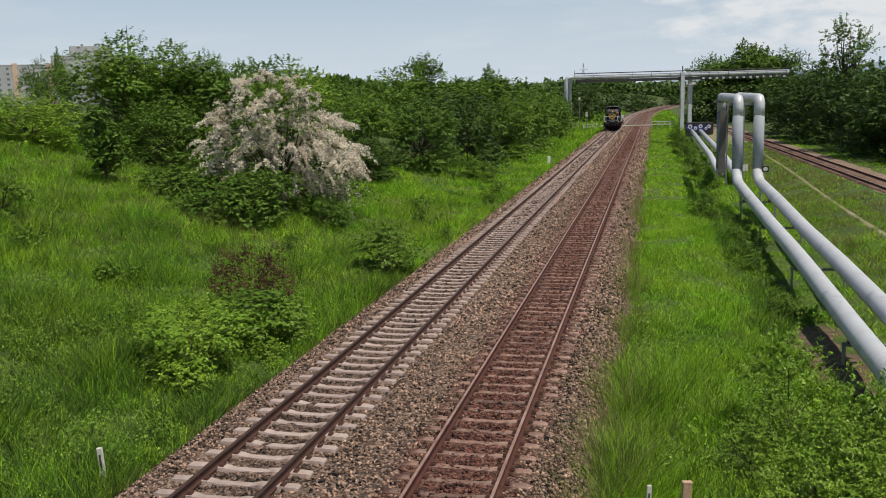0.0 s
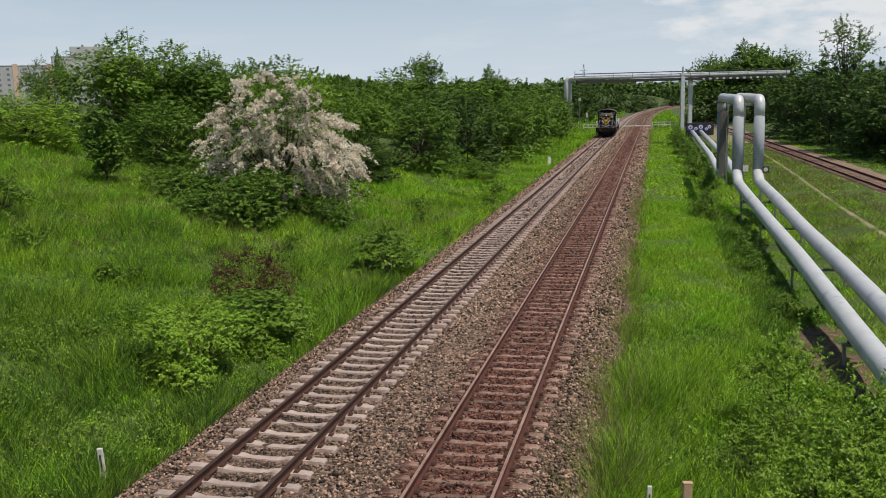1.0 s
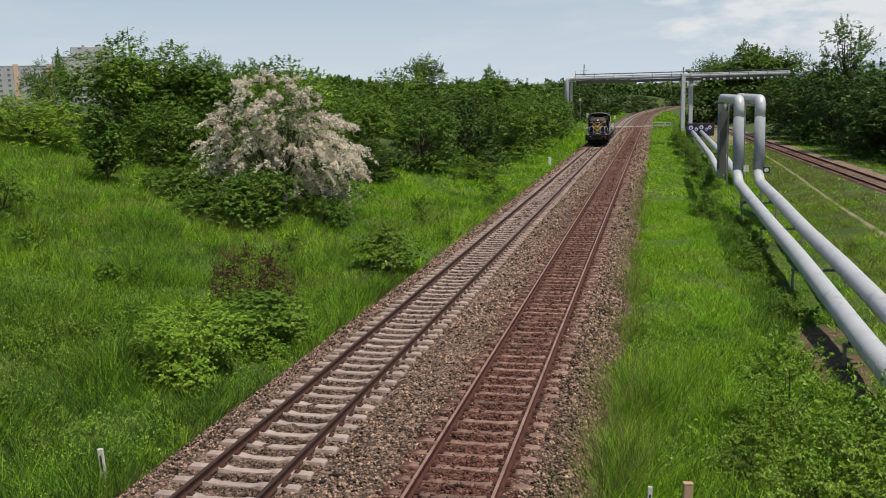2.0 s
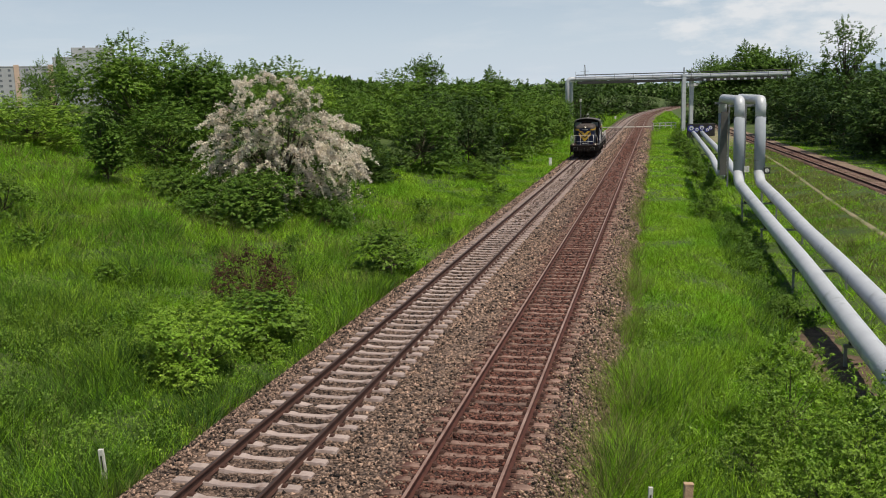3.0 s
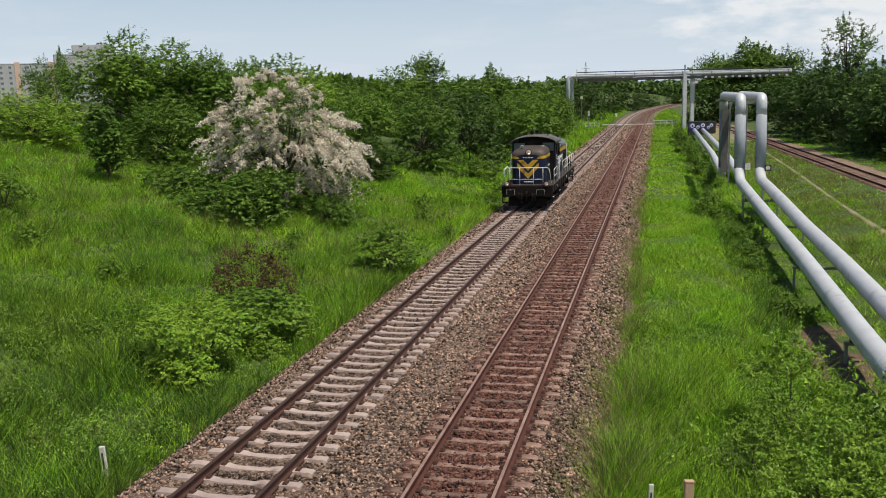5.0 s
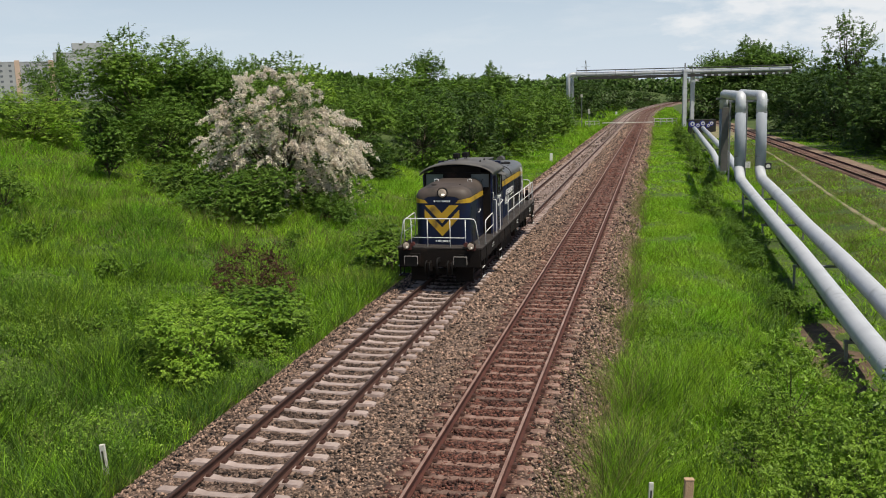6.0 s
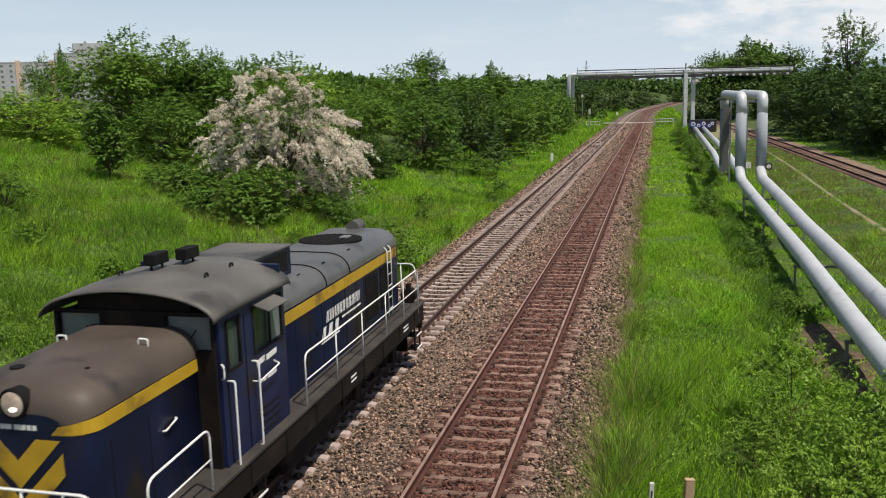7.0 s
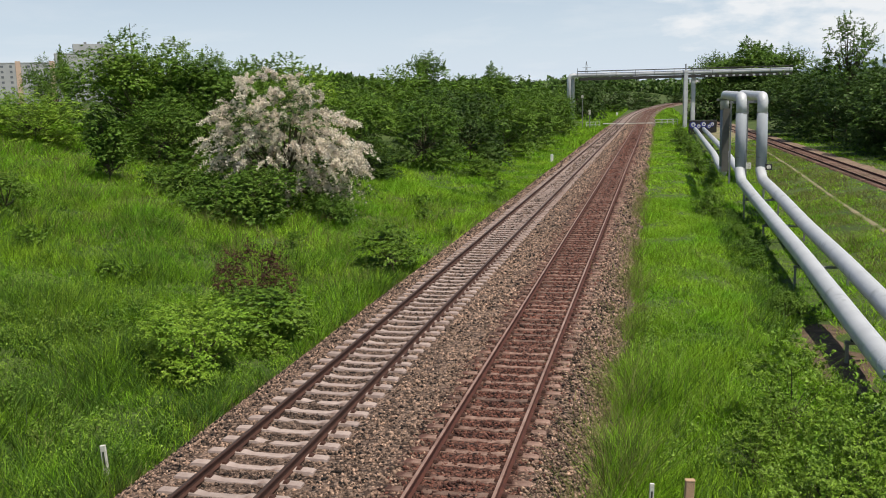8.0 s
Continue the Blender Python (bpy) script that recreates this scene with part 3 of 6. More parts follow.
def crown_points(rng, rx, ry, h, lobes, n, low=0.0, shoots=20, shoot_len=0.7, taper=0.0):
    """Leaf places and facings of a crown of overlapping lobes with gaps between them, its foot at low and its top at h."""
    cz, rz = (h + low) / 2, (h - low) / 2
    u = np.sqrt(rng.uniform(0, 1, lobes)) * 0.86
    a = rng.uniform(0, math.tau, lobes)
    if low < 0.3:
        # a bush: a dome that stands on the ground, full to its foot
        f = np.clip(rng.uniform(0.1, 1.0, lobes) ** 0.75, 0, 0.84)
        f[:lobes // 3] = 0.12
        u[:lobes // 3] = rng.uniform(0.5, 0.95, lobes // 3)
        C = np.stack([np.cos(a) * u * rx, np.sin(a) * u * ry, f * h * np.sqrt(1 - 0.75 * u * u)], 1)
    else:
        k = unit(rng.normal(size=(lobes, 3))) * rng.uniform(0.35, 0.8, (lobes, 1))
        wide = 1 - taper * (k[:, 2] * 0.5 + 0.5)
        C = np.stack([k[:, 0] * rx * wide, k[:, 1] * ry * wide, cz + k[:, 2] * rz], 1)
    r0 = min(rx, ry, rz * 1.3)
    Rr = rng.uniform(0.26, 0.46, lobes) * r0 * (1 + 0.2 * (max(rx, rz) / r0 - 1))
    # leaves stand in flat sprays that reach outwards and nod, lighter above than below
    w = Rr ** 2; w = w / w.sum()
    per = 11
    q = n // per
    i = rng.choice(lobes, q, p=w)
    d = unit(rng.normal(size=(q, 3)))
    d[:, 2] = np.where(d[:, 2] < (-0.6 if low < 0.3 else -0.35), -d[:, 2], d[:, 2])
    bumps = 1 + 0.22 * np.sin(d[:, 0] * 7 + i) * np.sin(d[:, 1] * 6 + i * 2) + 0.15 * np.sin(d[:, 2] * 9 + i)
    O = C[i] + d * (Rr[i] * bumps * (0.9 - np.abs(rng.normal(0, 0.2, q))))[:, None] * (1, 1, 0.9)
    way = unit(d + rng.normal(0, 0.35, (q, 3)) + (0, 0, 0.25))
    reach = (Rr[i] * rng.uniform(0.22, 0.5, q))[:, None, None]
    u = rng.uniform(0, 1, (q, per, 1))
    side = unit(np.cross(way, (0.0, 0.0, 1.0)))[:, None]
    P = O[:, None] + way[:, None] * u * reach + side * rng.normal(0, 0.24, (q, per, 1)) * reach * (1.15 - u) - np.array((0, 0, 0.35)) * u ** 2 * reach
    P = (P + rng.normal(0, 0.04, P.shape) * reach).reshape(-1, 3)
    N = unit(np.repeat(d * 0.55 + (0, 0, 0.75), per, axis=0) + rng.normal(0, 0.28, (q * per, 3)))
    if shoots:
        m = 26
        j = rng.choice(lobes, shoots)
        sd = unit(rng.normal(0, 0.55, (shoots, 3)) + (0, 0, 0.9) + 0.6 * unit(C[j] - (0, 0, cz)))
        base = C[j] + sd * Rr[j][:, None] * 0.85
        t = rng.uniform(0, 1, (shoots, m, 1))
        S = base[:, None] + sd[:, None] * t * shoot_len * rng.uniform(0.4, 1.2, (shoots, 1, 1)) + rng.normal(0, 0.05, (shoots, m, 3)) * shoot_len
        P = np.concatenate([P, S.reshape(-1, 3)])
        N = np.concatenate([N, unit(rng.normal(0, 0.7, (shoots * m, 3)) + (0, 0, 0.4))])
    if low < 0.3:
        P[:, 2] *= 1.03 * h / np.percentile(P[:, 2], 99.8)
    keep = P[:, 2] > low - 0.05
    return P[keep], N[keep], C, Rr


def stems_mesh(rng, name, C, base_r, trunk_h, h):
    bm = bmesh.new()
    top = Vector((rng.normal(0, 0.05), rng.normal(0, 0.05), trunk_h))
    add_rod(bm, (0, 0, -0.4), top, base_r, 8, base_r * 0.7)
    for c in C:
        mid = top.lerp(Vector(c), 0.5) + Vector((0, 0, -0.06 * h))
        add_rod(bm, top - Vector((0, 0, 0.05)), mid, base_r * 0.5, 5, base_r * 0.33)
        add_rod(bm, mid, c, base_r * 0.33, 5, base_r * 0.12)
    me = bpy.data.meshes.new(name)
    bm.to_mesh(me); bm.free()
    me.materials.append(M_BARK)
    return me


def plant_kind(seed, rx, ry, h, lobes, n, leaf, mat, low=0.1, trunk=0.25, base_r=0.1, shoots=20, shoot_len=0.7, slim=0.5, taper=0.0, droop=0.0):
    """Stem and leaf meshes of one kind of bush or tree."""
    rng = np.random.default_rng(seed)
    P, N, C, Rr = crown_points(rng, rx, ry, h, lobes, n, low, shoots, shoot_len, taper)
    leaves = quads_mesh("leaves", leaf_tris(rng, P, N, leaf, slim, droop), 3)
    leaves.materials.append(mat)
    return stems_mesh(rng, "stems", C, base_r, trunk * h, h), leaves, h, (P, N, C, Rr)


def plant(kind, name, x, y, label, category, h=None, turn=0.0, wide=1.0, group="", sink=0.0):
    stem, leaves, h0, _ = kind
    s = (h or h0) / h0
    t = thing(name, pose(x, y, float(land(x, y)) - sink, 0, 0, turn), label, category, group)
    for nm, me in (("trunk" if category == "tree" else "stem", stem), ("crown" if category == "tree" else "foliage", leaves)):
        ob = new(nm, me)
        ob.parent = t
        ob.scale = (s * wide, s * wide, s)
    return t


K_BUSH = plant_kind(11, 1.5, 1.4, 2.0, 26, 38000, 0.054, M_LEAF_LIGHT, slim=0.8, low=0.0, base_r=0.05, shoots=40, shoot_len=0.4)
K_BUSH_B = plant_kind(12, 1.4, 1.3, 2.0, 20, 15000, 0.074, M_LEAF_MID, slim=0.8, low=0.0, base_r=0.05, shoots=30, shoot_len=0.45)
K_BROWN = plant_kind(13, 1.5, 1.2, 2.0, 16, 17000, 0.066, M_LEAF_BROWN, low=0.1, base_r=0.05, shoots=50, shoot_len=0.6)
K_LOW = plant_kind(14, 2.7, 2.0, 2.3, 34, 34000, 0.08, M_LEAF, slim=0.9, low=0.0, base_r=0.06, shoots=40, shoot_len=0.4)
K_THICK = plant_kind(15, 3.6, 3.2, 6.5, 46, 33000, 0.125, M_LEAF_MID, slim=0.85, low=0.0, base_r=0.08, shoots=80, shoot_len=0.75)
K_THICK_B = plant_kind(16, 3.5, 3.4, 7.0, 46, 33000, 0.125, M_LEAF, slim=0.85, low=0.0, base_r=0.08, shoots=70, shoot_len=1.0)
K_THICK_C = plant_kind(17, 4.0, 3.6, 6.0, 50, 33000, 0.125, M_LEAF_LIGHT, slim=0.85, low=0.0, base_r=0.08, shoots=70, shoot_len=1.0)
K_MID = plant_kind(25, 3.7, 3.4, 6.8, 44, 20000, 0.18, M_LEAF_MID, slim=0.85, low=0.0, base_r=0.07, shoots=50, shoot_len=0.9)
K_MID_B = plant_kind(26, 3.7, 3.4, 7.0, 44, 20000, 0.18, M_LEAF, slim=0.85, low=0.0, base_r=0.07, shoots=50, shoot_len=0.9)
# a bush like K_MID in darker leaf, shade of the foliage put into the colour
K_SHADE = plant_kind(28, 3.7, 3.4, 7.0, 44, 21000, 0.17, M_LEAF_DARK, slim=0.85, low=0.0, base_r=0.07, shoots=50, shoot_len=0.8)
K_TALL = plant_kind(18, 1.1, 1.1, 4.5, 44, 22000, 0.09, M_LEAF, slim=0.9, low=0.3, base_r=0.09, shoots=14, shoot_len=0.4)
K_TREE = plant_kind(19, 4.2, 4.0, 12.0, 44, 21000, 0.23, M_LEAF, slim=0.75, low=1.8, base_r=0.22, shoots=50, shoot_len=1.4)
K_TREE_B = plant_kind(20, 3.2, 3.2, 12.0, 36, 19000, 0.23, M_LEAF, slim=0.75, low=2.5, base_r=0.2, shoots=60, shoot_len=1.5, taper=0.5)
K_AIRY = plant_kind(27, 3.6, 3.2, 16.0, 26, 8000, 0.22, M_LEAF, slim=0.7, low=7.0, trunk=0.5, base_r=0.2, shoots=70, shoot_len=1.7, taper=0.45)
K_FAR = plant_kind(21, 6.0, 5.0, 8.0, 34, 12500, 0.36, M_LEAF_DARK, slim=0.8, low=0.0, base_r=0.2, shoots=20, shoot_len=1.2)
K_SAPLING = plant_kind(22, 0.9, 0.9, 2.2, 22, 4200, 0.085, M_LEAF_YOUNG, low=0.2, base_r=0.02, shoots=30, shoot_len=0.6, slim=0.42, droop=0.6)
K_WEED_DARK = plant_kind(24, 0.9, 0.8, 1.0, 12, 3400, 0.08, M_LEAF, low=0.0, base_r=0.02, shoots=20, shoot_len=0.3)
K_WEED = plant_kind(23, 0.8, 0.7, 0.9, 12, 3400, 0.075, M_LEAF_MID, low=0.0, base_r=0.02, shoots=20, shoot_len=0.3)

BUSH, THICKET = "bushes in the meadow", "thicket along the bank"
plant(K_BUSH, "bush", -4.75, 20.7, "bright green leafy bush in tall meadow grass", "bush", 1.95, 130, 1.0, BUSH)
plant(K_BUSH_B, "bush", -4.6, 23.9, "dark and light green bush in tall grass", "bush", 1.7, 70, 1.4, BUSH)
plant(K_BUSH, "bush", -4.1, 23.6, "small light green bush beside the ballast", "bush", 1.22, 140, 1.12, BUSH)
plant(K_BROWN, "bush", -6.35, 27.6, "reddish brown half-dry bush in the grass", "bush", 2.25, 0, 0.78, BUSH)
plant(K_BUSH_B, "bush", -3.5, 34.9, "ragged green bush at the foot of the ballast", "bush", 2.07, 200, 1.06, BUSH)
plant(K_LOW, "bush", -13.3, 40.8, "dense dark green bush under a flowering hawthorn", "bush", 2.55, 0, 1.2, BUSH)
plant(K_LOW, "bush", -9.6, 43.2, "low dark bramble under a flowering hawthorn", "bush", 1.7, 120, 0.95, BUSH)
plant(K_LOW, "bush", -17.8, 43.5, "low green bush on the grassy bank", "bush", 1.83, 200, 1.25, BUSH)
plant(K_BUSH_B, "bush", -19.1, 31.0, "dark green bush in tall grass", "bush", 2.0, 300, 0.9, BUSH)
plant(K_BUSH_B, "bush", -7.3, 71.0, "small green bush beside the track", "bush", 1.71, 10, 1.50, BUSH)
for x, y, h, a in ((-5.3, 48, 1.0, 0), (-6.9, 52, 1.1, 50), (-3.6, 57, 1.0, 90), (-4.2, 62, 1.2, 130), (-11.3, 27.2, 0.95, 10), (-16.0, 28.5, 1.0, 60), (-9.0, 37, 0.8, 110), (-3.4, 44, 0.8, 70), (-14.2, 34, 0.7, 170), (-8.5, 22, 0.6, 20), (-7.4, 16.5, 0.6, 80), (-11.5, 20.5, 0.7, 210)):
    plant(K_WEED, "weed", x, y, "clump of leafy green weeds in the meadow", "weed", h, a, 1.1, "weeds in the meadow")
ditch = np.random.default_rng(91)
for k in range(11):
    y = 33 + k * 2.5 + ditch.uniform(-0.5, 0.5)
    plant(K_WEED_DARK, "weed", 12.0 + ditch.uniform(-0.5, 0.35), y, "rank green weeds in the ditch beside pipes", "weed", ditch.uniform(0.4, 0.9), ditch.uniform(0, 360), 1.2, "weeds in the ditch")
plant(K_TALL, "bush", -22.3, 43.3, "tall narrow dark green bush", "bush", 4.9, 0, 1.0, BUSH, 0.5)
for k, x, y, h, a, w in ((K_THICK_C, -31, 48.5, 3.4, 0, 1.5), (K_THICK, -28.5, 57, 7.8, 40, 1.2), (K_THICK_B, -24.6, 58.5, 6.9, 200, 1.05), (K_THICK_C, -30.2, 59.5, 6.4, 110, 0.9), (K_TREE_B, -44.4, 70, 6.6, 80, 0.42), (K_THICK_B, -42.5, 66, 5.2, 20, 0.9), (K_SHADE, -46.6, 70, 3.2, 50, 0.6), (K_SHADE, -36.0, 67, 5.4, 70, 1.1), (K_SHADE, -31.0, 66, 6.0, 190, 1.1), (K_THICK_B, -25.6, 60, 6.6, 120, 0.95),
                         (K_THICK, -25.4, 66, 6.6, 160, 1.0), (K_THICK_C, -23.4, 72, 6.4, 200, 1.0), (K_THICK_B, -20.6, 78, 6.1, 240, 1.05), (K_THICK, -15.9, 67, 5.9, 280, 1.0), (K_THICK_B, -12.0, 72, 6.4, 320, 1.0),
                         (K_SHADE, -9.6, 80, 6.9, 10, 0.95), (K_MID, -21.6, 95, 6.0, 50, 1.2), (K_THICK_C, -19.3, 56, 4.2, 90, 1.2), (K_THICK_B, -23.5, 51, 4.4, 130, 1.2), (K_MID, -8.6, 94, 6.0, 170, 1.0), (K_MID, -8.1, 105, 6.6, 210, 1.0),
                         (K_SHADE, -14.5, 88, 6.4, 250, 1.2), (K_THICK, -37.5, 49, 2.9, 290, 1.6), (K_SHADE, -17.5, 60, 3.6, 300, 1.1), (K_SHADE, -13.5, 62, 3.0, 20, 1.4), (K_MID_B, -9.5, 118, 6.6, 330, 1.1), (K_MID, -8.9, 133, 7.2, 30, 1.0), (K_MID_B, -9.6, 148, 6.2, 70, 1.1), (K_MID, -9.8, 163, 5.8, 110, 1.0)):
    plant(k, "bush", x, y, "tall leafy green bush of the thicket", "bush", h, a, w, THICKET)
for k, x, y, h, a in ((K_TREE, -32.1, 150, 10.4, 0), (K_TREE_B, -20.1, 150, 9.8, 60), (K_MID, -27, 118, 7.0, 30), (K_MID, -20.9, 130, 7.0, 90), (K_MID_B, -16.5, 145, 7.6, 150), (K_MID, -37, 100, 7.0, 210), (K_MID, -33, 82, 6.0, 270)):
    plant(k, "tree", x, y, "dark green tree above the thicket", "tree", h, a, 1.0 if k is K_TREE or k is K_TREE_B else 1.5, "trees behind the thicket")
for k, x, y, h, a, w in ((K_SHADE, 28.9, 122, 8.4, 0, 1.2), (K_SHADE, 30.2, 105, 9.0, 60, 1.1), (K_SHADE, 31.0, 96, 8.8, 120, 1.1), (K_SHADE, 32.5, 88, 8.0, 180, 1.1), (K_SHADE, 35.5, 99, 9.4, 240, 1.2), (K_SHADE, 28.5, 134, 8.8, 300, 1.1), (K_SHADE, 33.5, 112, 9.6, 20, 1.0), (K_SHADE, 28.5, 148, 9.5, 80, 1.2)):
    plant(k, "bush", x, y, "large green bush beside a side track, shade put into its colour", "bush", h, a, w, "bushes beside the side track")
for k, x, y, h, a, w in ((K_AIRY, 29.9, 119, 15.6, 0, 1.0), (K_TREE, 18.6, 207, 15.8, 0, 0.85), (K_TREE_B, 26.5, 207, 17.8, 60, 1.1), (K_TREE, 31, 214, 17.6, 120, 1.0), (K_TREE, 36.0, 216, 16.4, 180, 1.0), (K_TREE_B, 42.5, 214, 13.5, 240, 1.1), (K_TREE_B, 29, 220, 17.4, 15, 1.1), (K_TREE, 22.5, 222, 15.4, 75, 0.9), (K_TREE, 22, 214, 15.5, 300, 0.9)):
    plant(k, "tree", x, y, "tall dark green tree beyond the pipe bridge", "tree", h, a, w, "tall trees")
for x, y, h, a, w in ((18, 200, 8, 0, 0.9), (24, 202, 9, 60, 1.0), (31, 203, 9, 120, 1.0), (39, 205, 9, 10, 1.0), (-9.5, 205, 8, 50, 0.8), (-13, 235, 8.5, 90, 1.0), (-8, 268, 8.0, 130, 1.0), (-2, 318, 6.5, 170, 1.2), (3, 380, 5.5, 210, 1.5), (16, 420, 5, 250, 1.6), (30, 450, 5, 290, 1.6), (46, 470, 6, 330, 1.6), (62, 480, 7, 0, 1.6), (34, 300, 7, 40, 1.0), (44, 330, 8, 70, 1.1)):
    plant(K_FAR, "tree", x, y, "broad dark green tree in the distance", "tree", h, a, w, "distant trees")
for x, y, h, a, w in ((10.1, 55, 1.7, 0, 0.8), (10.7, 96, 2.2, 60, 0.8), (10.9, 84, 1.9, 120, 0.8), (11.3, 73, 1.5, 10, 0.9), (10.7, 108, 2.5, 180, 0.8), (10.3, 124, 2.6, 220, 0.8), (11.3, 48, 0.9, 70, 1.1)):
    plant(K_BUSH_B, "bush", x, y, "dark green bush in the ditch beside pipes", "bush", h, a, w, "bushes in the ditch")
plant(K_BUSH_B, "bush", 11.6, 31.6, "dark green bush in the ditch beside pipes", "bush", 1.3, 250, 0.75, "bushes in the ditch")
for x, y, h, a in ((10.1, 19.2, 2.5, 0), (11.0, 17.6, 2.4, 60), (9.1, 16.8, 1.3, 120), (10.2, 15.6, 2.0, 180), (11.0, 16.3, 2.3, 240), (9.6, 18.0, 1.5, 30), (10.9, 14.4, 2.2, 90), (9.6, 14.2, 1.8, 150), (11.9, 16.6, 2.2, 10)):
    plant(K_SAPLING, "sapling", x, y, "young sapling with pointed bright green leaves", "sapling", h, a, 1.0, "saplings in the ditch")


def hawthorn():
    """The flowering hawthorn: a broad crown whose outer sprays are heaped with white blossom."""
    rng = np.random.default_rng(31)
    x, y = -12.7, 45.2
    t = thing("hawthorn", pose(x, y, float(land(x, y))), "hawthorn tree in full white blossom on the bank", "tree")
    P, N, C, Rr = crown_points(rng, 4.0, 3.5, 6.9, 44, 20000, 0.2, 50, 0.7, 0.1)
    # dark leaf colour stands in for shade in the gaps between blossom sprays
    ob = link_mesh("crown", quads_mesh("leaves", leaf_quads(rng, P, N, 0.13), 4), M_LEAF_DARK, t)
    link_mesh("trunk", stems_mesh(rng, "stems", C, 0.2, 1.6, 7.5), [], t)
    # sprays of blossom that arch outwards and hang
    m, k, LN = 1000, 64, 13000
    out = unit(P[:LN] - (0, 0, 3.2))
    score = np.linalg.norm((P[:LN] - (0, 0, 3.7)) / (4.6, 4.1, 3.9), axis=1) + rng.normal(0, 0.05, len(P[:LN]))
    pick = rng.choice(np.nonzero((score > 0.6) & (P[:LN, 2] > 1.0))[0], m)
    # most sprays clothe the whole outside of the crown
    far = m * 9 // 10
    heaps = np.array([(-0.9, 0, 4.7, 2.7, 2.8, 2.6), (1.7, 0, 3.1, 2.5, 2.8, 2.1), (-2.6, 0, 3.7, 1.8, 2.4, 1.7), (0.3, -0.6, 2.7, 2.9, 2.9, 1.8), (0.6, 0, 4.6, 2.2, 2.4, 2.0), (3.1, 0, 2.4, 1.3, 2.0, 1.5)])
    hp = heaps[rng.choice(6, far, p=[0.27, 0.2, 0.12, 0.2, 0.14, 0.07])]
    dd = unit(rng.normal(size=(far, 3)))
    rough = 1 + 0.12 * np.sin(dd[:, 0] * 6 + hp[:, 0]) * np.sin(dd[:, 2] * 7) + 0.08 * np.sin(dd[:, 1] * 11 + dd[:, 2] * 5)
    pick_at = P[pick].copy()
    pick_at[:far] = dd * hp[:, 3:] * (rough * rng.uniform(0.8, 1.02, far))[:, None] + hp[:, :3]
    # they gather at the ends of limbs and leave dark gaps
    ends = pick_at[rng.choice(len(pick_at), 230)]
    home = np.argmin(np.linalg.norm(pick_at[:, None] - ends[None], axis=2), axis=1)
    pick_at = ends[home] * 0.5 + pick_at * 0.5
    low_cut = pick_at[:, 2] > 0.9
    pick_at, pick = pick_at[low_cut], pick[low_cut]
    m = len(pick)
    out_at = unit(pick_at - (0, 0, 3.2))
    a, d = pick_at, unit(out_at + rng.normal(0, 0.4, (m, 3)) + (0, 0, 0.2))
    s = rng.uniform(0.35, 1.15, (m, 1, 1))
    u = rng.uniform(0, 1, (m, k, 1))
    # flower heads sit in knots along each spray
    u = np.clip(np.round(u * 4) / 4 + rng.normal(0, 0.05, u.shape), 0, 1.1)
    B = a[:, None] + d[:, None] * u * s - np.array((0, 0, 0.62)) * (u ** 2) * s + rng.normal(0, 0.052, (m, k, 3))
    B = B.reshape(-1, 3)
    NB = unit(rng.normal(0, 0.6, (len(B), 3)) + (0, 0, 0.7))
    link_mesh("blossom", quads_mesh("blossom", leaf_quads(rng, B, NB, 0.1, 0.9), 4), M_BLOSSOM, t)["label"] = "heaped white blossom sprays"


hawthorn()


# ---- grass ----
def blades(rng, x, y, h, w, lean=0.35):
    """Grass blades as leaning slips with a broad foot and a point."""
    n = len(x)
    z = land(x, y) - 0.03
    a = rng.uniform(0, math.tau, n)
    s = np.stack([np.cos(a), np.sin(a), np.zeros(n)], 1)
    l = rng.normal(0, lean, (n, 2)) * h[:, None]
    b = np.stack([x, y, z], 1)
    tip = b + np.stack([l[:, 0], l[:, 1], h * rng.uniform(0.8, 1.0, n)], 1)
    ww = (w * rng.uniform(0.6, 1.3, n))[:, None]
    return np.stack([b + s * ww * 0.5, b - s * ww * 0.5, tip], 1).reshape(-1, 3)


def patchy(x, y):
    return 0.5 + 0.5 * np.sin(x * 0.9 + 1.7 * np.sin(y * 0.35)) * np.sin(y * 0.7 + 1.3 * np.sin(x * 0.5))


def field(rng, x0, x1, y0, y1, n, h, w, lean=0.6):
    """n blades strewn over a stretch of meadow, taller and shorter in patches."""
    k = n // 13
    tx, ty, tl, th = rng.uniform(x0, x1, k), rng.uniform(y0, y1, k), rng.normal(0, 0.3, (k, 2)), rng.uniform(0.4, 1.6, k)
    j = rng.integers(0, k, n)
    far = np.clip(w * 4.5, 0.1, 0.3)
    x, y = tx[j] + rng.normal(0, far, n), ty[j] + rng.normal(0, far, n)
    x = np.where((x < x0) | (x > x1), tx[j], x)
    keep = (np.abs(x - 23.9 + 0.039 * (y - 72)) > 1.9) & (np.abs(x - 18.7 - 0.12 * np.sin(y * 0.09) - np.maximum(0, y - 62) * 0.012) > 0.17)
    keep &= (x - 12.2) ** 2 / 0.8 + (y - 27.6) ** 2 / 11.0 > 1
    x, y, j = x[keep], y[keep], j[keep]
    n = len(x)
    hh = h * (0.3 + 1.2 * patchy(x, y)) * rng.uniform(0.65, 1.2, n) * th[j]
    # the blades of a tuft lean the same way and away from its heart
    co = blades(rng, x, y, hh, np.full(n, w), lean * 0.6).reshape(n, 3, 3)
    co[:, 2, 0] += (tl[j, 0] * 1.0 + (x - tx[j]) / far * 0.22) * hh
    co[:, 2, 1] += (tl[j, 1] * 1.0 + (y - ty[j]) / far * 0.22) * hh
    return co.reshape(-1, 3)


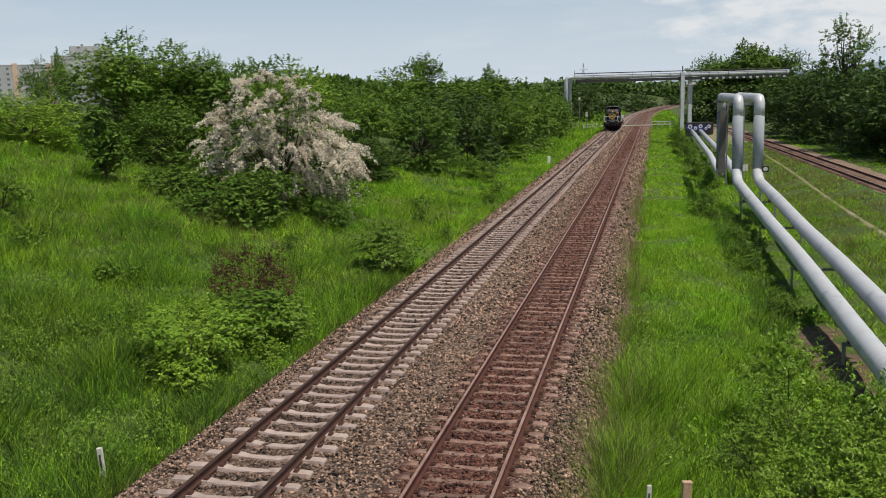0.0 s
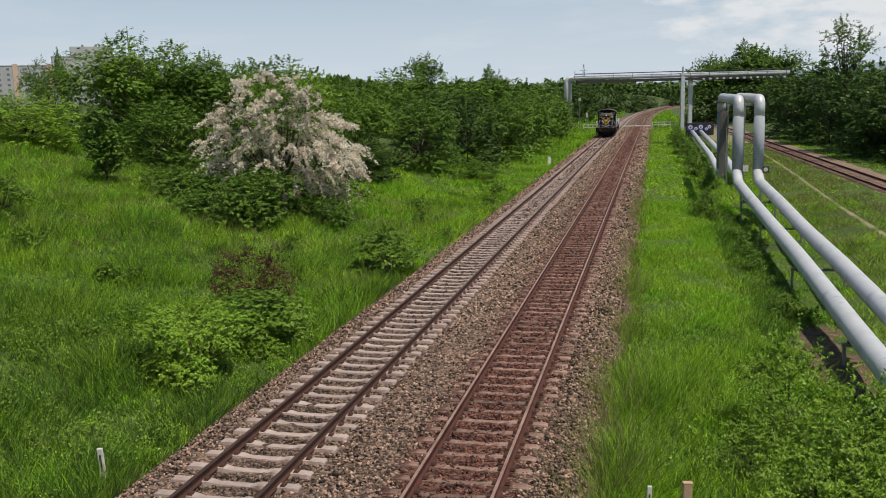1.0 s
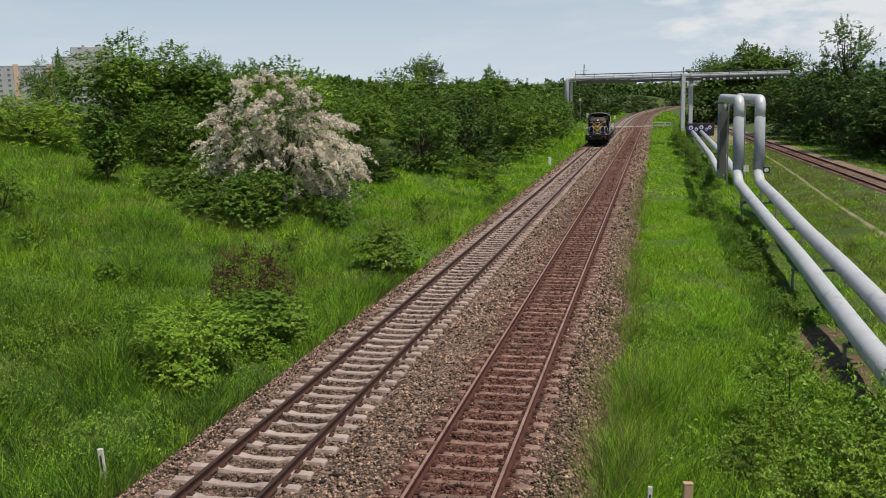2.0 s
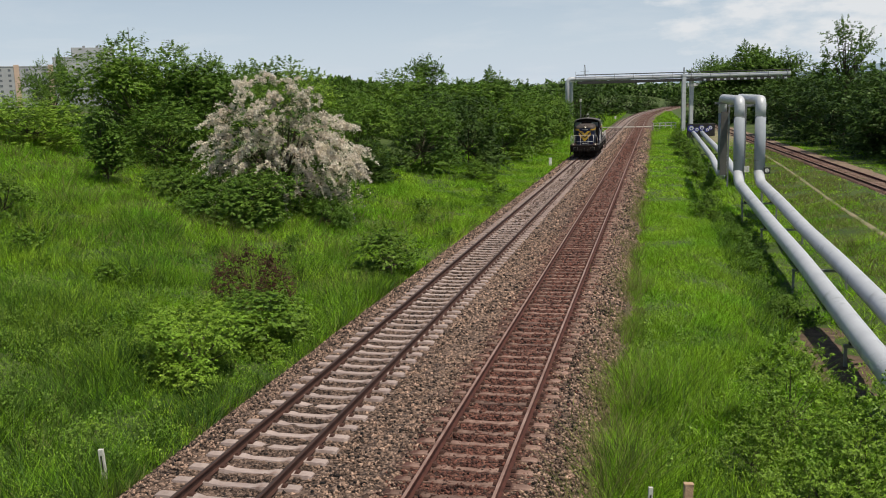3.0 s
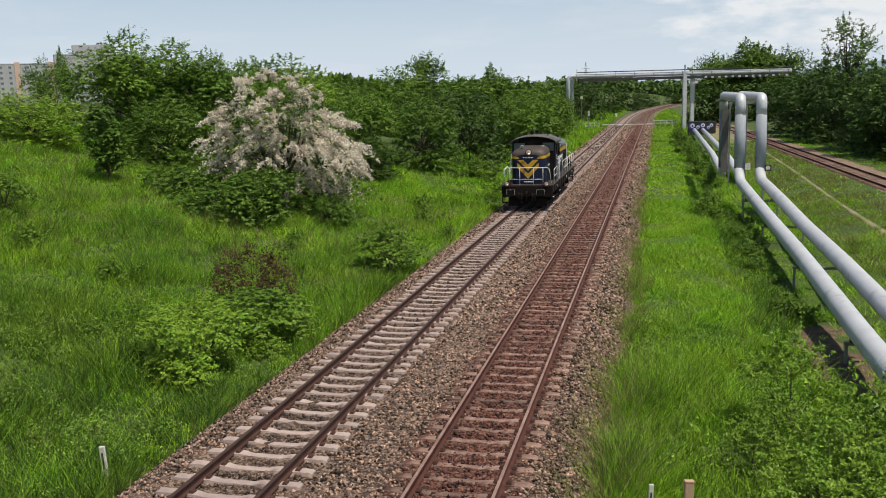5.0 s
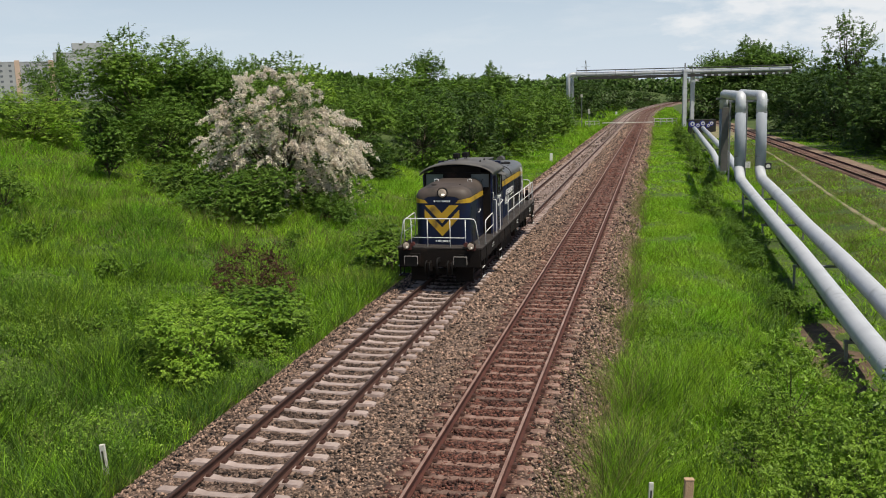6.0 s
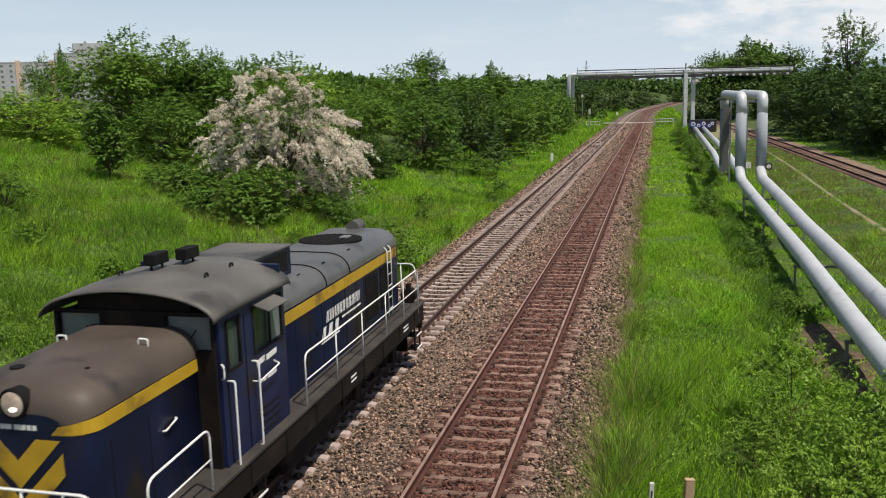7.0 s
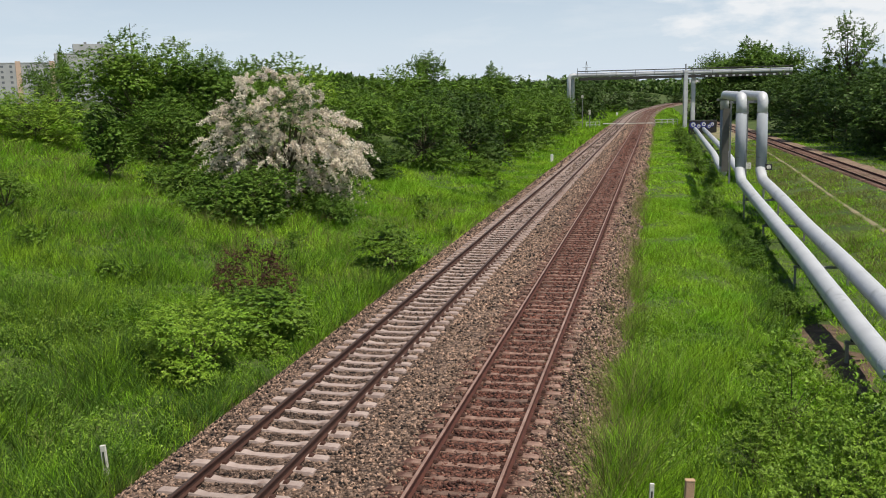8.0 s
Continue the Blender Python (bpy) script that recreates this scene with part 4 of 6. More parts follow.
def make_grass():
    rng = np.random.default_rng(41)
    lots = [(-13, -2.65, 10, 24, 34000, 0.42, 0.022), (-26, -2.7, 22, 36, 80000, 0.46, 0.026), (-34, -2.7, 35, 62, 125000, 0.46, 0.038, 0.8),
            (-14, -2.7, 60, 110, 44000, 0.34, 0.06, 0.9), (6.3, 12.0, 9, 28, 75000, 0.42, 0.022), (6.35, 12.2, 28, 60, 70000, 0.28, 0.034, 0.9),
            (6.4, 12.5, 60, 170, 50000, 0.24, 0.07, 1.1), (12, 20, 20, 62, 50000, 0.18, 0.04, 1.0), (14.5, 30, 60, 140, 40000, 0.18, 0.08, 1.1), (-8, -2.75, 110, 200, 16000, 0.5, 0.1), (-50, -30, 40, 62, 26000, 0.5, 0.06),
            (11.5, 16, 60, 115, 12000, 0.3, 0.07), (-11, -3, 195, 330, 9000, 0.7, 0.22), (6.6, 15, 168, 330, 12000, 0.45, 0.2)]
    co = np.concatenate([field(rng, *a) for a in lots])
    tagged(link_mesh("grass", quads_mesh("grass", co, 3), M_GRASS), "tall fresh green meadow grass", "grass", kind="stuff")
    lots = [(-14, -2.65, 9, 24, 60000, 0.46, 0.024), (-26, -2.7, 22, 36, 36000, 0.5, 0.028), (6.4, 12.0, 9, 28, 26000, 0.42, 0.024), (10.4, 12.2, 28, 60, 16000, 0.36, 0.036), (-34, -2.8, 38, 66, 9000, 0.4, 0.05)]
    co = np.concatenate([field(rng, *a) for a in lots])
    tagged(link_mesh("deep_grass", quads_mesh("deep_grass", co, 3), M_GRASS_DARK), "deeper green grass that also paints shaded gaps between tufts", "grass", kind="stuff")
    x = np.concatenate([6.35 - np.abs(rng.normal(0, 0.42, 5200)), -2.7 + np.abs(rng.normal(0, 0.16, 2200))])
    y = rng.uniform(9, 75, len(x))
    tuft = np.sin(y * 2.3) * np.sin(y * 0.9 + 1) + rng.normal(0, 0.5, len(x)) > 0.1
    x, y = x[tuft], y[tuft]
    bed = np.interp(x, [-2.9, -2.55, -2.1, -1.75, 5.6, 6.0, 6.4, 6.8], [-0.72, -0.52, -0.22, -0.05, -0.06, -0.2, -0.4, -0.62])
    co = blades(rng, x, y, rng.uniform(0.15, 0.5, len(x)), np.full(len(x), 0.02))
    co[:, 2] += np.repeat(bed - land(x, y), 3)
    tagged(link_mesh("shoulder_grass", quads_mesh("shoulder_grass", co, 3), M_DRY), "thin pale grass tufts on the ballast shoulder", "grass", kind="stuff")
    dry = []
    for x0, x1, y0, y1, n, h, w in ((5.8, 6.9, 10, 34, 5200, 0.72, 0.016), (5.8, 6.7, 34, 60, 3000, 0.5, 0.025), (-3.0, -2.5, 10, 60, 1500, 0.45, 0.016), (5.7, 6.6, 60, 170, 3000, 0.5, 0.05), (-20, -3, 12, 40, 4500, 0.75, 0.014), (-32, -4, 30, 56, 15000, 0.62, 0.04), (7, 11, 10, 40, 1800, 0.75, 0.014), (15, 21.5, 30, 120, 36000, 0.24, 0.05)):
        dry.append(field(rng, x0, x1, y0, y1, n, h, w))
    tagged(link_mesh("dry_grass", quads_mesh("dry_grass", np.concatenate(dry), 3), M_DRY), "pale dry grass stalks along the ballast", "grass", kind="stuff")


make_grass()


# ---- locomotive ----
def duller(m, level):
    m.node_tree.nodes["Principled BSDF"].inputs["Specular IOR Level"].default_value = level
    return m


M_BLUE = duller(material("loco_blue", (0.0035, 0.0065, 0.024), (0.008, 0.0135, 0.047), 1.1, 0.38, bump=0.05, bump_scale=9, spots=(0.016, 0.014, 0.014), spot_scale=0.9, spot_cut=0.53), 0.3)
M_SOOT = duller(material("sooty_roof", (0.08, 0.075, 0.069), (0.15, 0.14, 0.128), 0.9, 0.55, bump=0.15, bump_scale=12, spots=(0.045, 0.042, 0.04), spot_scale=0.8, spot_cut=0.52), 0.45)
# grey hood with sooty spots, lightened to paint in the sheen of the sky
M_HOODGREY = material("grey_hood_sky_sheen", (0.08, 0.08, 0.082), (0.135, 0.133, 0.131), 1.1, 0.36, bump=0.1, bump_scale=8, spots=(0.05, 0.05, 0.05), spot_scale=1.3, spot_cut=0.55)
M_SOOTBROWN = duller(material("sooty_nose", (0.06, 0.047, 0.040), (0.10, 0.079, 0.067), 0.9, 0.55, bump=0.1, bump_scale=12, spots=(0.035, 0.03, 0.028), spot_scale=1.2, spot_cut=0.57), 0.3)
# brighter copy of loco_blue, sunlight on the cab side put into the colour
M_CABBLUE = duller(material("cab_blue_sunlit", (0.006, 0.011, 0.042), (0.013, 0.023, 0.085), 1.1, 0.36, bump=0.05, bump_scale=9, spots=(0.016, 0.015, 0.02), spot_scale=1.1, spot_cut=0.55), 0.35)
M_YELLOW = material("loco_yellow", (0.42, 0.255, 0.016), (0.55, 0.345, 0.02), 2, 0.5, bump=0.05, spots=(0.16, 0.095, 0.02), spot_scale=1.6, spot_cut=0.56)
M_WHITE = material("white_paint", (0.72, 0.72, 0.70), (0.82, 0.82, 0.80), 3, 0.5, spots=(0.5, 0.47, 0.43), spot_scale=4, spot_cut=0.64)
M_FRAME = duller(material("oily_frame", (0.007, 0.0055, 0.005), (0.014, 0.010, 0.008), 2, 0.8, bump=0.3, spots=(0.028, 0.017, 0.012), spot_scale=1.4, spot_cut=0.55), 0.2)
M_DECK = material("worn_deck", (0.026, 0.021, 0.019), (0.055, 0.046, 0.04), 2, 0.8, bump=0.3, spots=(0.06, 0.05, 0.045), spot_scale=1.5, spot_cut=0.55)
M_BLACK = duller(material("black_grille", (0.008, 0.008, 0.008), (0.015, 0.014, 0.014), 4, 0.8), 0.12)
M_PANE = material("cab_pane", (0.035, 0.045, 0.045), (0.06, 0.075, 0.07), 1.5, 0.08)
# pale base colour stands in for sky reflected in the panes
M_PANE_LIGHT = material("cab_pane_sky_tint", (0.12, 0.145, 0.15), (0.19, 0.22, 0.215), 1.5, 0.1)
M_LENS = material("lamp_lens", (0.16, 0.115, 0.085), (0.42, 0.34, 0.27), 9, 0.1)
M_LENS.node_tree.nodes["Principled BSDF"].inputs["Emission Color"].default_value = (1.0, 0.86, 0.70, 1)
M_LENS.node_tree.nodes["Principled BSDF"].inputs["Emission Strength"].default_value = 0.1
M_BULB = material("lit_bulb", (0.9, 0.85, 0.75), (0.9, 0.85, 0.75), 3, 0.3)
M_BULB.node_tree.nodes["Principled BSDF"].inputs["Emission Color"].default_value = (1.0, 0.88, 0.74, 1)
M_BULB.node_tree.nodes["Principled BSDF"].inputs["Emission Strength"].default_value = 2.0
M_WORN = material("worn_white", (0.42, 0.40, 0.37), (0.24, 0.21, 0.19), 9, 0.7)
M_RED = material("dull_red", (0.09, 0.025, 0.02), (0.13, 0.035, 0.028), 3, 0.5)


def hood_rings(y0, y1, hw, z0, zs, zt0, zt1, rf, rr):
    """Cross-sections of an engine hood from its front y0 to its back y1: upright sides to zs, an arched top from zt0 in front to zt1
    behind, corners rounded by rf in front and rr behind. Each is the list of its points from the left foot over the top to the right foot."""
    st = []
    for k in range(7):
        a = k / 6 * math.pi / 2
        st.append((y0 + rf * (1 - math.sin(a)), rf * (1 - math.cos(a))))
    st = st[::-1] if rf else [(y0, 0.0)]
    st.append(((y0 + y1) / 2, 0.0))
    if rr:
        for k in range(7):
            a = k / 6 * math.pi / 2
            st.append((y1 - rr * (1 - math.sin(a)), rr * (1 - math.cos(a))))
    else:
        st.append((y1, 0.0))
    rings = []
    for y, inset in sorted(st):
        h, t = hw - inset, zt0 + (zt1 - zt0) * (y - y0) / (y1 - y0) - inset * 0.9
        s = zs - inset * 0.35
        right = [(h, z0), (h, s)] + [(h * math.cos(a) ** 0.42 if a < 1.57 else 0.0, s + (t - s) * math.sin(a)) for a in [math.pi / 2 * i / 7 for i in range(1, 8)]]
        pts = [(-x, z) for x, z in right[:-1]] + right[::-1]
        rings.append([(x, y, z) for x, z in pts])
    return rings


def loft(rings, pick, caps=True, smooth=True):
    """Faces between rings where pick(k) holds for the k-th strip round the section."""
    bm = bmesh.new()
    vs = [[bm.verts.new(p) for p in r] for r in rings]
    for a, b in zip(vs, vs[1:]):
        for k in range(len(a) - 1):
            if pick(k):
                bm.faces.new((a[k], a[k + 1], b[k + 1], b[k])).smooth = smooth
    if caps:
        for r in (vs[0], vs[-1]):
            bm.faces.new(r)
    loose = [v for v in bm.verts if not v.link_faces]
    bmesh.ops.delete(bm, geom=loose, context="VERTS")
    bmesh.ops.recalc_face_normals(bm, faces=bm.faces)
    return bm


def flat_shape(bm, pts, fix, axis, thick=0.006, mat=0):
    """A thin plate with outline pts, at the plane fix of axis ('x' or 'y'), raised by thick."""
    sgn = 1 if thick > 0 else -1
    def place(p, d):
        return (fix + d, p[0], p[1]) if axis == "x" else (p[0], fix + d, p[1])
    a = [bm.verts.new(place(p, 0.0)) for p in pts]
    b = [bm.verts.new(place(p, thick)) for p in pts]
    f = bm.faces.new(b); f.material_index = mat
    n = len(pts)
    for k in range(n):
        bm.faces.new((a[k], a[(k + 1) % n], b[(k + 1) % n], b[k])).material_index = mat
    bmesh.ops.recalc_face_normals(bm, faces=bm.faces)


def tube_part(name, pts, r, parent, mat, label="", bend=0.12, seg=8):
    bm = bmesh.new(); sweep(bm, bent(pts, bend, 4), r, seg)
    return part(name, bm, mat, parent, label)


def locomotive():
    t = thing("locomotive", pose(0, 157, 0.174), "dark blue diesel shunting locomotive with yellow stripes on the track", "locomotive")
    # underframe
    bm = bmesh.new(); add_box(bm, (0, 6.745, 1.37), (3.0, 13.49, 0.06), 0.012)
    deck = part("deck", bm, M_DECK, t, "worn grey-brown walkway plate")
    for s in (-1, 1):
        bm = bmesh.new(); add_box(bm, (s * 1.44, 6.745, 1.13), (0.07, 13.45, 0.42), 0.012)
        for y in np.arange(0.9, 13.0, 1.3):
            add_box(bm, (s * 1.482, y, 1.13), (0.02, 0.06, 0.4))
        sill = part("side_sill", bm, M_FRAME, t)
        bm = bmesh.new()
        for y, w in ((2.1, 0.34), (7.9, 0.3), (11.6, 0.4)):
            for k in range(2):
                flat_shape(bm, [(y, 1.08 + k * 0.09), (y + w, 1.08 + k * 0.09), (y + w, 1.12 + k * 0.09), (y, 1.12 + k * 0.09)], s * 1.478, "x", s * 0.004)
        part("marking", bm, M_WHITE, sill, "small white unreadable marking bars")
    bm = bmesh.new(); add_box(bm, (0, 6.67, 0.95), (2.3, 12.75, 0.45), 0.03)
    part("main_frame", bm, M_FRAME, t)
    for y in (0.06, 13.43):
        bm = bmesh.new(); add_box(bm, (0, y, 1.02), (2.86, 0.12, 0.62), 0.02)
        for x in (-0.35, 0.35):
            add_box(bm, (x, y, 0.72), (0.18, 0.2, 0.3), 0.02)
        part("buffer_beam", bm, M_FRAME, t)
    bm = bmesh.new(); add_box(bm, (0, 6.47, 0.62), (2.5, 2.6, 0.6), 0.08)
    part("fuel_tank", bm, M_FRAME, t)
    for y, s in ((0.0, -1), (13.49, 1)):
        for x in (-0.86, 0.86):
            bm = bmesh.new(); add_rod(bm, (x, y, 1.0), (x, y + s * 0.35, 1.0), 0.12, 14); add_rod(bm, (x, y + s * 0.3, 1.0), (x, y + s * 0.52, 1.0), 0.085, 14); add_box(bm, (x, y + s * 0.01, 1.0), (0.36, 0.05, 0.36), 0.01)
            b = part("buffer", bm, M_FRAME, t)
            bm = bmesh.new(); add_box(bm, (x, y + s * 0.54, 1.0), (0.46, 0.05, 0.36), 0.02)
            part("buffer_head", bm, M_BLACK, b)
            bm = bmesh.new()
            for c, d in (((x, y + s * 0.545, 1.18), (0.46, 0.05, 0.012)), ((x - 0.228, y + s * 0.545, 1.04), (0.012, 0.05, 0.26)), ((x + 0.228, y + s * 0.545, 1.04), (0.012, 0.05, 0.26))):
                add_box(bm, c, d)
            part("buffer_edge", bm, M_WORN, b, "worn white painted rim")
        bm = bmesh.new(); add_box(bm, (0, y + s * 0.15, 0.98), (0.1, 0.3, 0.16), 0.02); sweep(bm, bent([(0, y + s * 0.28, 1.02), (0, y + s * 0.4, 0.95), (0, y + s * 0.38, 0.7), (0.02, y + s * 0.2, 0.5)], 0.1), 0.04, 8)
        part("coupling_hook", bm, M_BLACK, t)
        for x in (-0.45, -0.3, 0.32, 0.48):
            tube_part("air_hose", [(x, y, 0.92), (x, y + s * 0.22, 0.88), (x * 1.05, y + s * 0.24, 0.45)], 0.028, t, M_BLACK)
        # rail guard
        bm = bmesh.new()
        for x in (-0.8, 0.8):
            add_box(bm, (x, y - s * 0.35, 0.4), (0.62, 0.07, 0.5), 0.02)
        add_box(bm, (0, y - s * 0.42, 0.48), (1.1, 0.06, 0.22), 0.02)
        part("rail_guard", bm, M_FRAME, t)
    # corner steps
    for y in (0.35, 3.72, 12.9):
        for s in (-1, 1):
            bm = bmesh.new()
            for z in (0.35, 0.68, 1.0):
                add_box(bm, (s * 1.36, y, z), (0.26, 0.44, 0.035), 0.006)
            for dy in (-0.23, 0.23):
                add_box(bm, (s * 1.44, y + dy, 0.8), (0.04, 0.03, 0.95))
            st = part("steps", bm, M_FRAME, t)
            for z in (0.37, 0.7):
                bm = bmesh.new(); add_box(bm, (s * 1.495, y, z), (0.02, 0.44, 0.03))
                part("step_edge", bm, M_WHITE, st, "white step edge")
    # bogies
    wheels = []
    for yc in (3.0, 10.29):
        bm = bmesh.new()
        for s in (-1, 1):
            add_box(bm, (s * 1.08, yc, 0.66), (0.14, 3.6, 0.26), 0.03)
            for dy in (-1.3, 1.3):
                add_box(bm, (s * 1.12, yc + dy, 0.54), (0.24, 0.36, 0.34), 0.03)
            for dy in (-0.75, 0.75):
                add_rod(bm, (s * 1.1, yc + dy, 0.42), (s * 1.1, yc + dy, 0.85), 0.11, 10)
        add_box(bm, (0, yc, 0.66), (2.1, 0.5, 0.24), 0.03)
        part("bogie_frame", bm, M_FRAME, t)
        for dy in (-1.3, 1.3):
            w = new("wheelset"); w.parent = t; w.matrix_basis = pose(0, yc + dy, 0.55)
            for s in (-1, 1):
                bm = bmesh.new(); add_rod(bm, (s * 0.68, 0, 0), (s * 0.82, 0, 0), 0.54, 28); add_rod(bm, (s * 0.66, 0, 0), (s * 0.685, 0, 0), 0.58, 28)
                add_rod(bm, (s * 0.82, 0, 0), (s * 0.9, 0, 0), 0.14, 12); add_box(bm, (s * 0.83, 0, 0.32), (0.03, 0.1, 0.2)); add_box(bm, (s * 0.83, 0, -0.32), (0.03, 0.1, 0.2))
                part("wheel", bm, M_FRAME, w)
            bm = bmesh.new(); add_rod(bm, (-0.9, 0, 0), (0.9, 0, 0), 0.09, 10)
            part("axle", bm, M_FRAME, w)
            wheels.append((w, yc + dy))
    # short front hood
    nose = hood_rings(0.55, 3.16, 0.98, 1.4, 3.05, 3.40, 3.5, 0.34, 0.0)
    n = len(nose[0]) - 1
    bm = loft(nose, lambda k: k in (0, n - 1))
    hood = part("front_hood", bm, M_BLUE, t)
    top = [[(x, y, z + 0.004) for x, y, z in r] for r in nose]
    part("hood_top", loft(top, lambda k: 0 < k < n - 1, False), M_SOOTBROWN, hood, "brown sooty arched top")
    for s in (-1, 1):
        for y in (0.95, 1.75, 2.5):
            bm = bmesh.new(); add_box(bm, (s * 0.982, y, 2.05), (0.008, 0.015, 1.25))
            part("door_seam", bm, M_BLACK, hood)
    # yellow band along the sides and round the corners of the front hood
    for s in (-1, 1):
        bm = bmesh.new()
        flat_shape(bm, [(0.9, 2.86), (3.09, 2.86), (3.09, 3.04), (0.9, 3.04)], s * 0.981, "x", s * 0.006)
        pr = []
        for y, ins in [(0.9, 0.0)] + [(0.55 + 0.34 * (1 - math.sin(a)), 0.34 * (1 - math.cos(a))) for a in (0.3, 0.6, 0.9, 1.2, 1.5707)]:
            pr.append((s * (0.987 - ins), y - 0.006, 2.86, 3.04 - ins * 0.2))
        pr.append((s * 0.60, 0.543, 2.86, 2.97))
        pr.append((s * 0.50, 0.543, 2.86, 2.865))
        va = [bm.verts.new((x, y, a)) for x, y, a, b in pr]
        vb = [bm.verts.new((x, y, b)) for x, y, a, b in pr]
        for k in range(len(pr) - 1):
            bm.faces.new((va[k], va[k + 1], vb[k + 1], vb[k]))
        part("stripe", bm, M_YELLOW, hood, "yellow painted stripe")
    # chevrons
    for pts in ([(-0.62, 2.36), (0, 1.70), (0.62, 2.36), (0.62, 2.64), (0, 2.01), (-0.62, 2.64)],
                [(-0.60, 2.79), (0, 2.16), (0.60, 2.79), (0.27, 2.79), (0, 2.51), (-0.27, 2.79)]):
        bm = bmesh.new()
        half = len(pts) // 2
        flat_shape(bm, [pts[0], pts[1], pts[4], pts[5]], 0.549, "y", -0.006)
        flat_shape(bm, [pts[1], pts[2], pts[3], pts[4]], 0.549, "y", -0.006)
        part("chevron", bm, M_YELLOW, hood, "yellow warning chevron")
    for z, w, h in ((2.9, 0.56, 0.06), (1.5, 0.5, 0.065)):
        k, c = 0, -w / 2
        for wid in (0.5, 0, 1.4, 0, 1.4, 0.5, 0.5):
            ww = w / 5.2 * wid
            if wid:
                bm = bmesh.new()
                flat_shape(bm, [(c, z), (c + ww, z), (c + ww, z + h), (c, z + h)], 0.549, "y", -0.005)
                part("number_bar", bm, M_WHITE, hood, "white bar in place of running numbers")
            c += ww + w * 0.035
    # lamps
    def lamp(x, y, z, r, depth, par, housing):
        bm = bmesh.new()
        seg = 24
        add_rod(bm, (x, y + depth, z), (x, y, z), r * 1.12, seg, r * 1.18)
        ring = [Vector((x + math.cos(a) * r * 1.08, y - 0.01, z + math.sin(a) * r * 1.08)) for a in [i * math.tau / 24 for i in range(25)]]
        sweep(bm, ring, r * 0.14, 6, caps=False)
        o = part("headlamp", bm, housing, par, "round headlamp")
        bm = bmesh.new()
        m = Matrix.Translation((x, y - 0.012, z)) @ Matrix.Diagonal((1, 0.3, 1, 1))
        bmesh.ops.create_uvsphere(bm, u_segments=20, v_segments=10, radius=r, matrix=m)
        part("lens", bm, M_LENS, o, "brownish glass lens", True)
        bm = bmesh.new()
        bmesh.ops.create_uvsphere(bm, u_segments=12, v_segments=8, radius=r * 0.36, matrix=Matrix.Translation((x + 0.02, y - r * 0.26, z - r * 0.3)) @ Matrix.Diagonal((1.3, 0.35, 0.8, 1)))
        part("bulb", bm, M_BULB, o, "lit warm white bulb", True)
        return o
    lamp(0.04, 0.53, 3.22, 0.155, 0.16, t, M_BLACK)
    for x in (-1.14, 1.14):
        lamp(x, -0.1, 1.47, 0.12, 0.2, t, M_FRAME)
        bm = bmesh.new(); add_box(bm, (x * 0.99, 0.05, 1.4), (0.3, 0.16, 0.22), 0.03)
        part("lamp_box", bm, M_RED, t, "dull red lamp bracket")
        bm = bmesh.new(); add_rod(bm, (x * 0.99 + (0.19 if x < 0 else -0.19), -0.02, 1.5), (x * 0.99 + (0.19 if x < 0 else -0.19), 0.1, 1.5), 0.075, 14)
        part("tail_lamp", bm, M_RED, t, "dark red tail lamp")
        lamp2 = bmesh.new(); add_rod(lamp2, (x, 13.22, 1.58), (x, 13.44, 1.58), 0.2, 20, 0.17); add_rod(lamp2, (x, 13.44, 1.58), (x, 13.46, 1.58), 0.19, 20); add_box(lamp2, (x, 13.3, 1.82), (0.12, 0.14, 0.14), 0.02)
        part("tail_lamp", lamp2, M_FRAME, t, "large dark tail lamp")
    # fittings on the front hood
    for x, y in ((0.62, 2.3), (-0.62, 2.3)):
        tube_part("lifting_eye", [(x - 0.05, y, 3.3), (x - 0.05, y, 3.52), (x + 0.09, y, 3.52), (x + 0.09, y, 3.3)], 0.014, t, M_WHITE, bend=0.03)
    for x, y, r in ((-0.42, 1.2, 0.09), (0.5, 1.3, 0.03)):
        bm = bmesh.new(); add_rod(bm, (x, y, 3.2), (x, y, 3.44), r, 12)
        part("filler_cap", bm, M_BLACK, t)
    tube_part("door_handle", [(0.98, 2.05, 2.35), (1.02, 2.06, 2.35), (1.02, 2.35, 2.42), (0.98, 2.36, 2.42)], 0.014, t, M_WHITE)
    # cab
    cab_w, c0, c1 = 1.32, 3.1, 5.32
    bm = bmesh.new()
    def wall(bm, p, q, holes, z0, z1, th=0.06):
        """A wall from p to q in plan with rectangular holes (from, to, low, high) measured along it."""
        p, q = Vector((*p, 0)), Vector((*q, 0))
        d = q - p
        L = d.length
        d.normalize()
        nrm = Vector((d.y, -d.x, 0))
        us = sorted({0.0, L, *[h[0] for h in holes], *[h[1] for h in holes]})
        zs = sorted({z0, z1, *[h[2] for h in holes], *[h[3] for h in holes]})
        for u0, u1 in zip(us, us[1:]):
            for a, b in zip(zs, zs[1:]):
                if any(h[0] <= (u0 + u1) / 2 <= h[1] and h[2] <= (a + b) / 2 <= h[3] for h in holes):
                    continue
                c = p + d * (u0 + u1) / 2 - nrm * th / 2 + Vector((0, 0, (a + b) / 2))
                rot = Euler((0, 0, math.atan2(d.y, d.x)))
                add_box(bm, c, (u1 - u0, th, b - a), 0, rot)
    side_holes = [(0.2, 0.62, 2.78, 3.5), (1.05, 2.1, 2.8, 3.5)]
    front_holes = [(0.04, 0.74, 3.14, 3.64), (1.78, 2.48, 3.14, 3.64)]
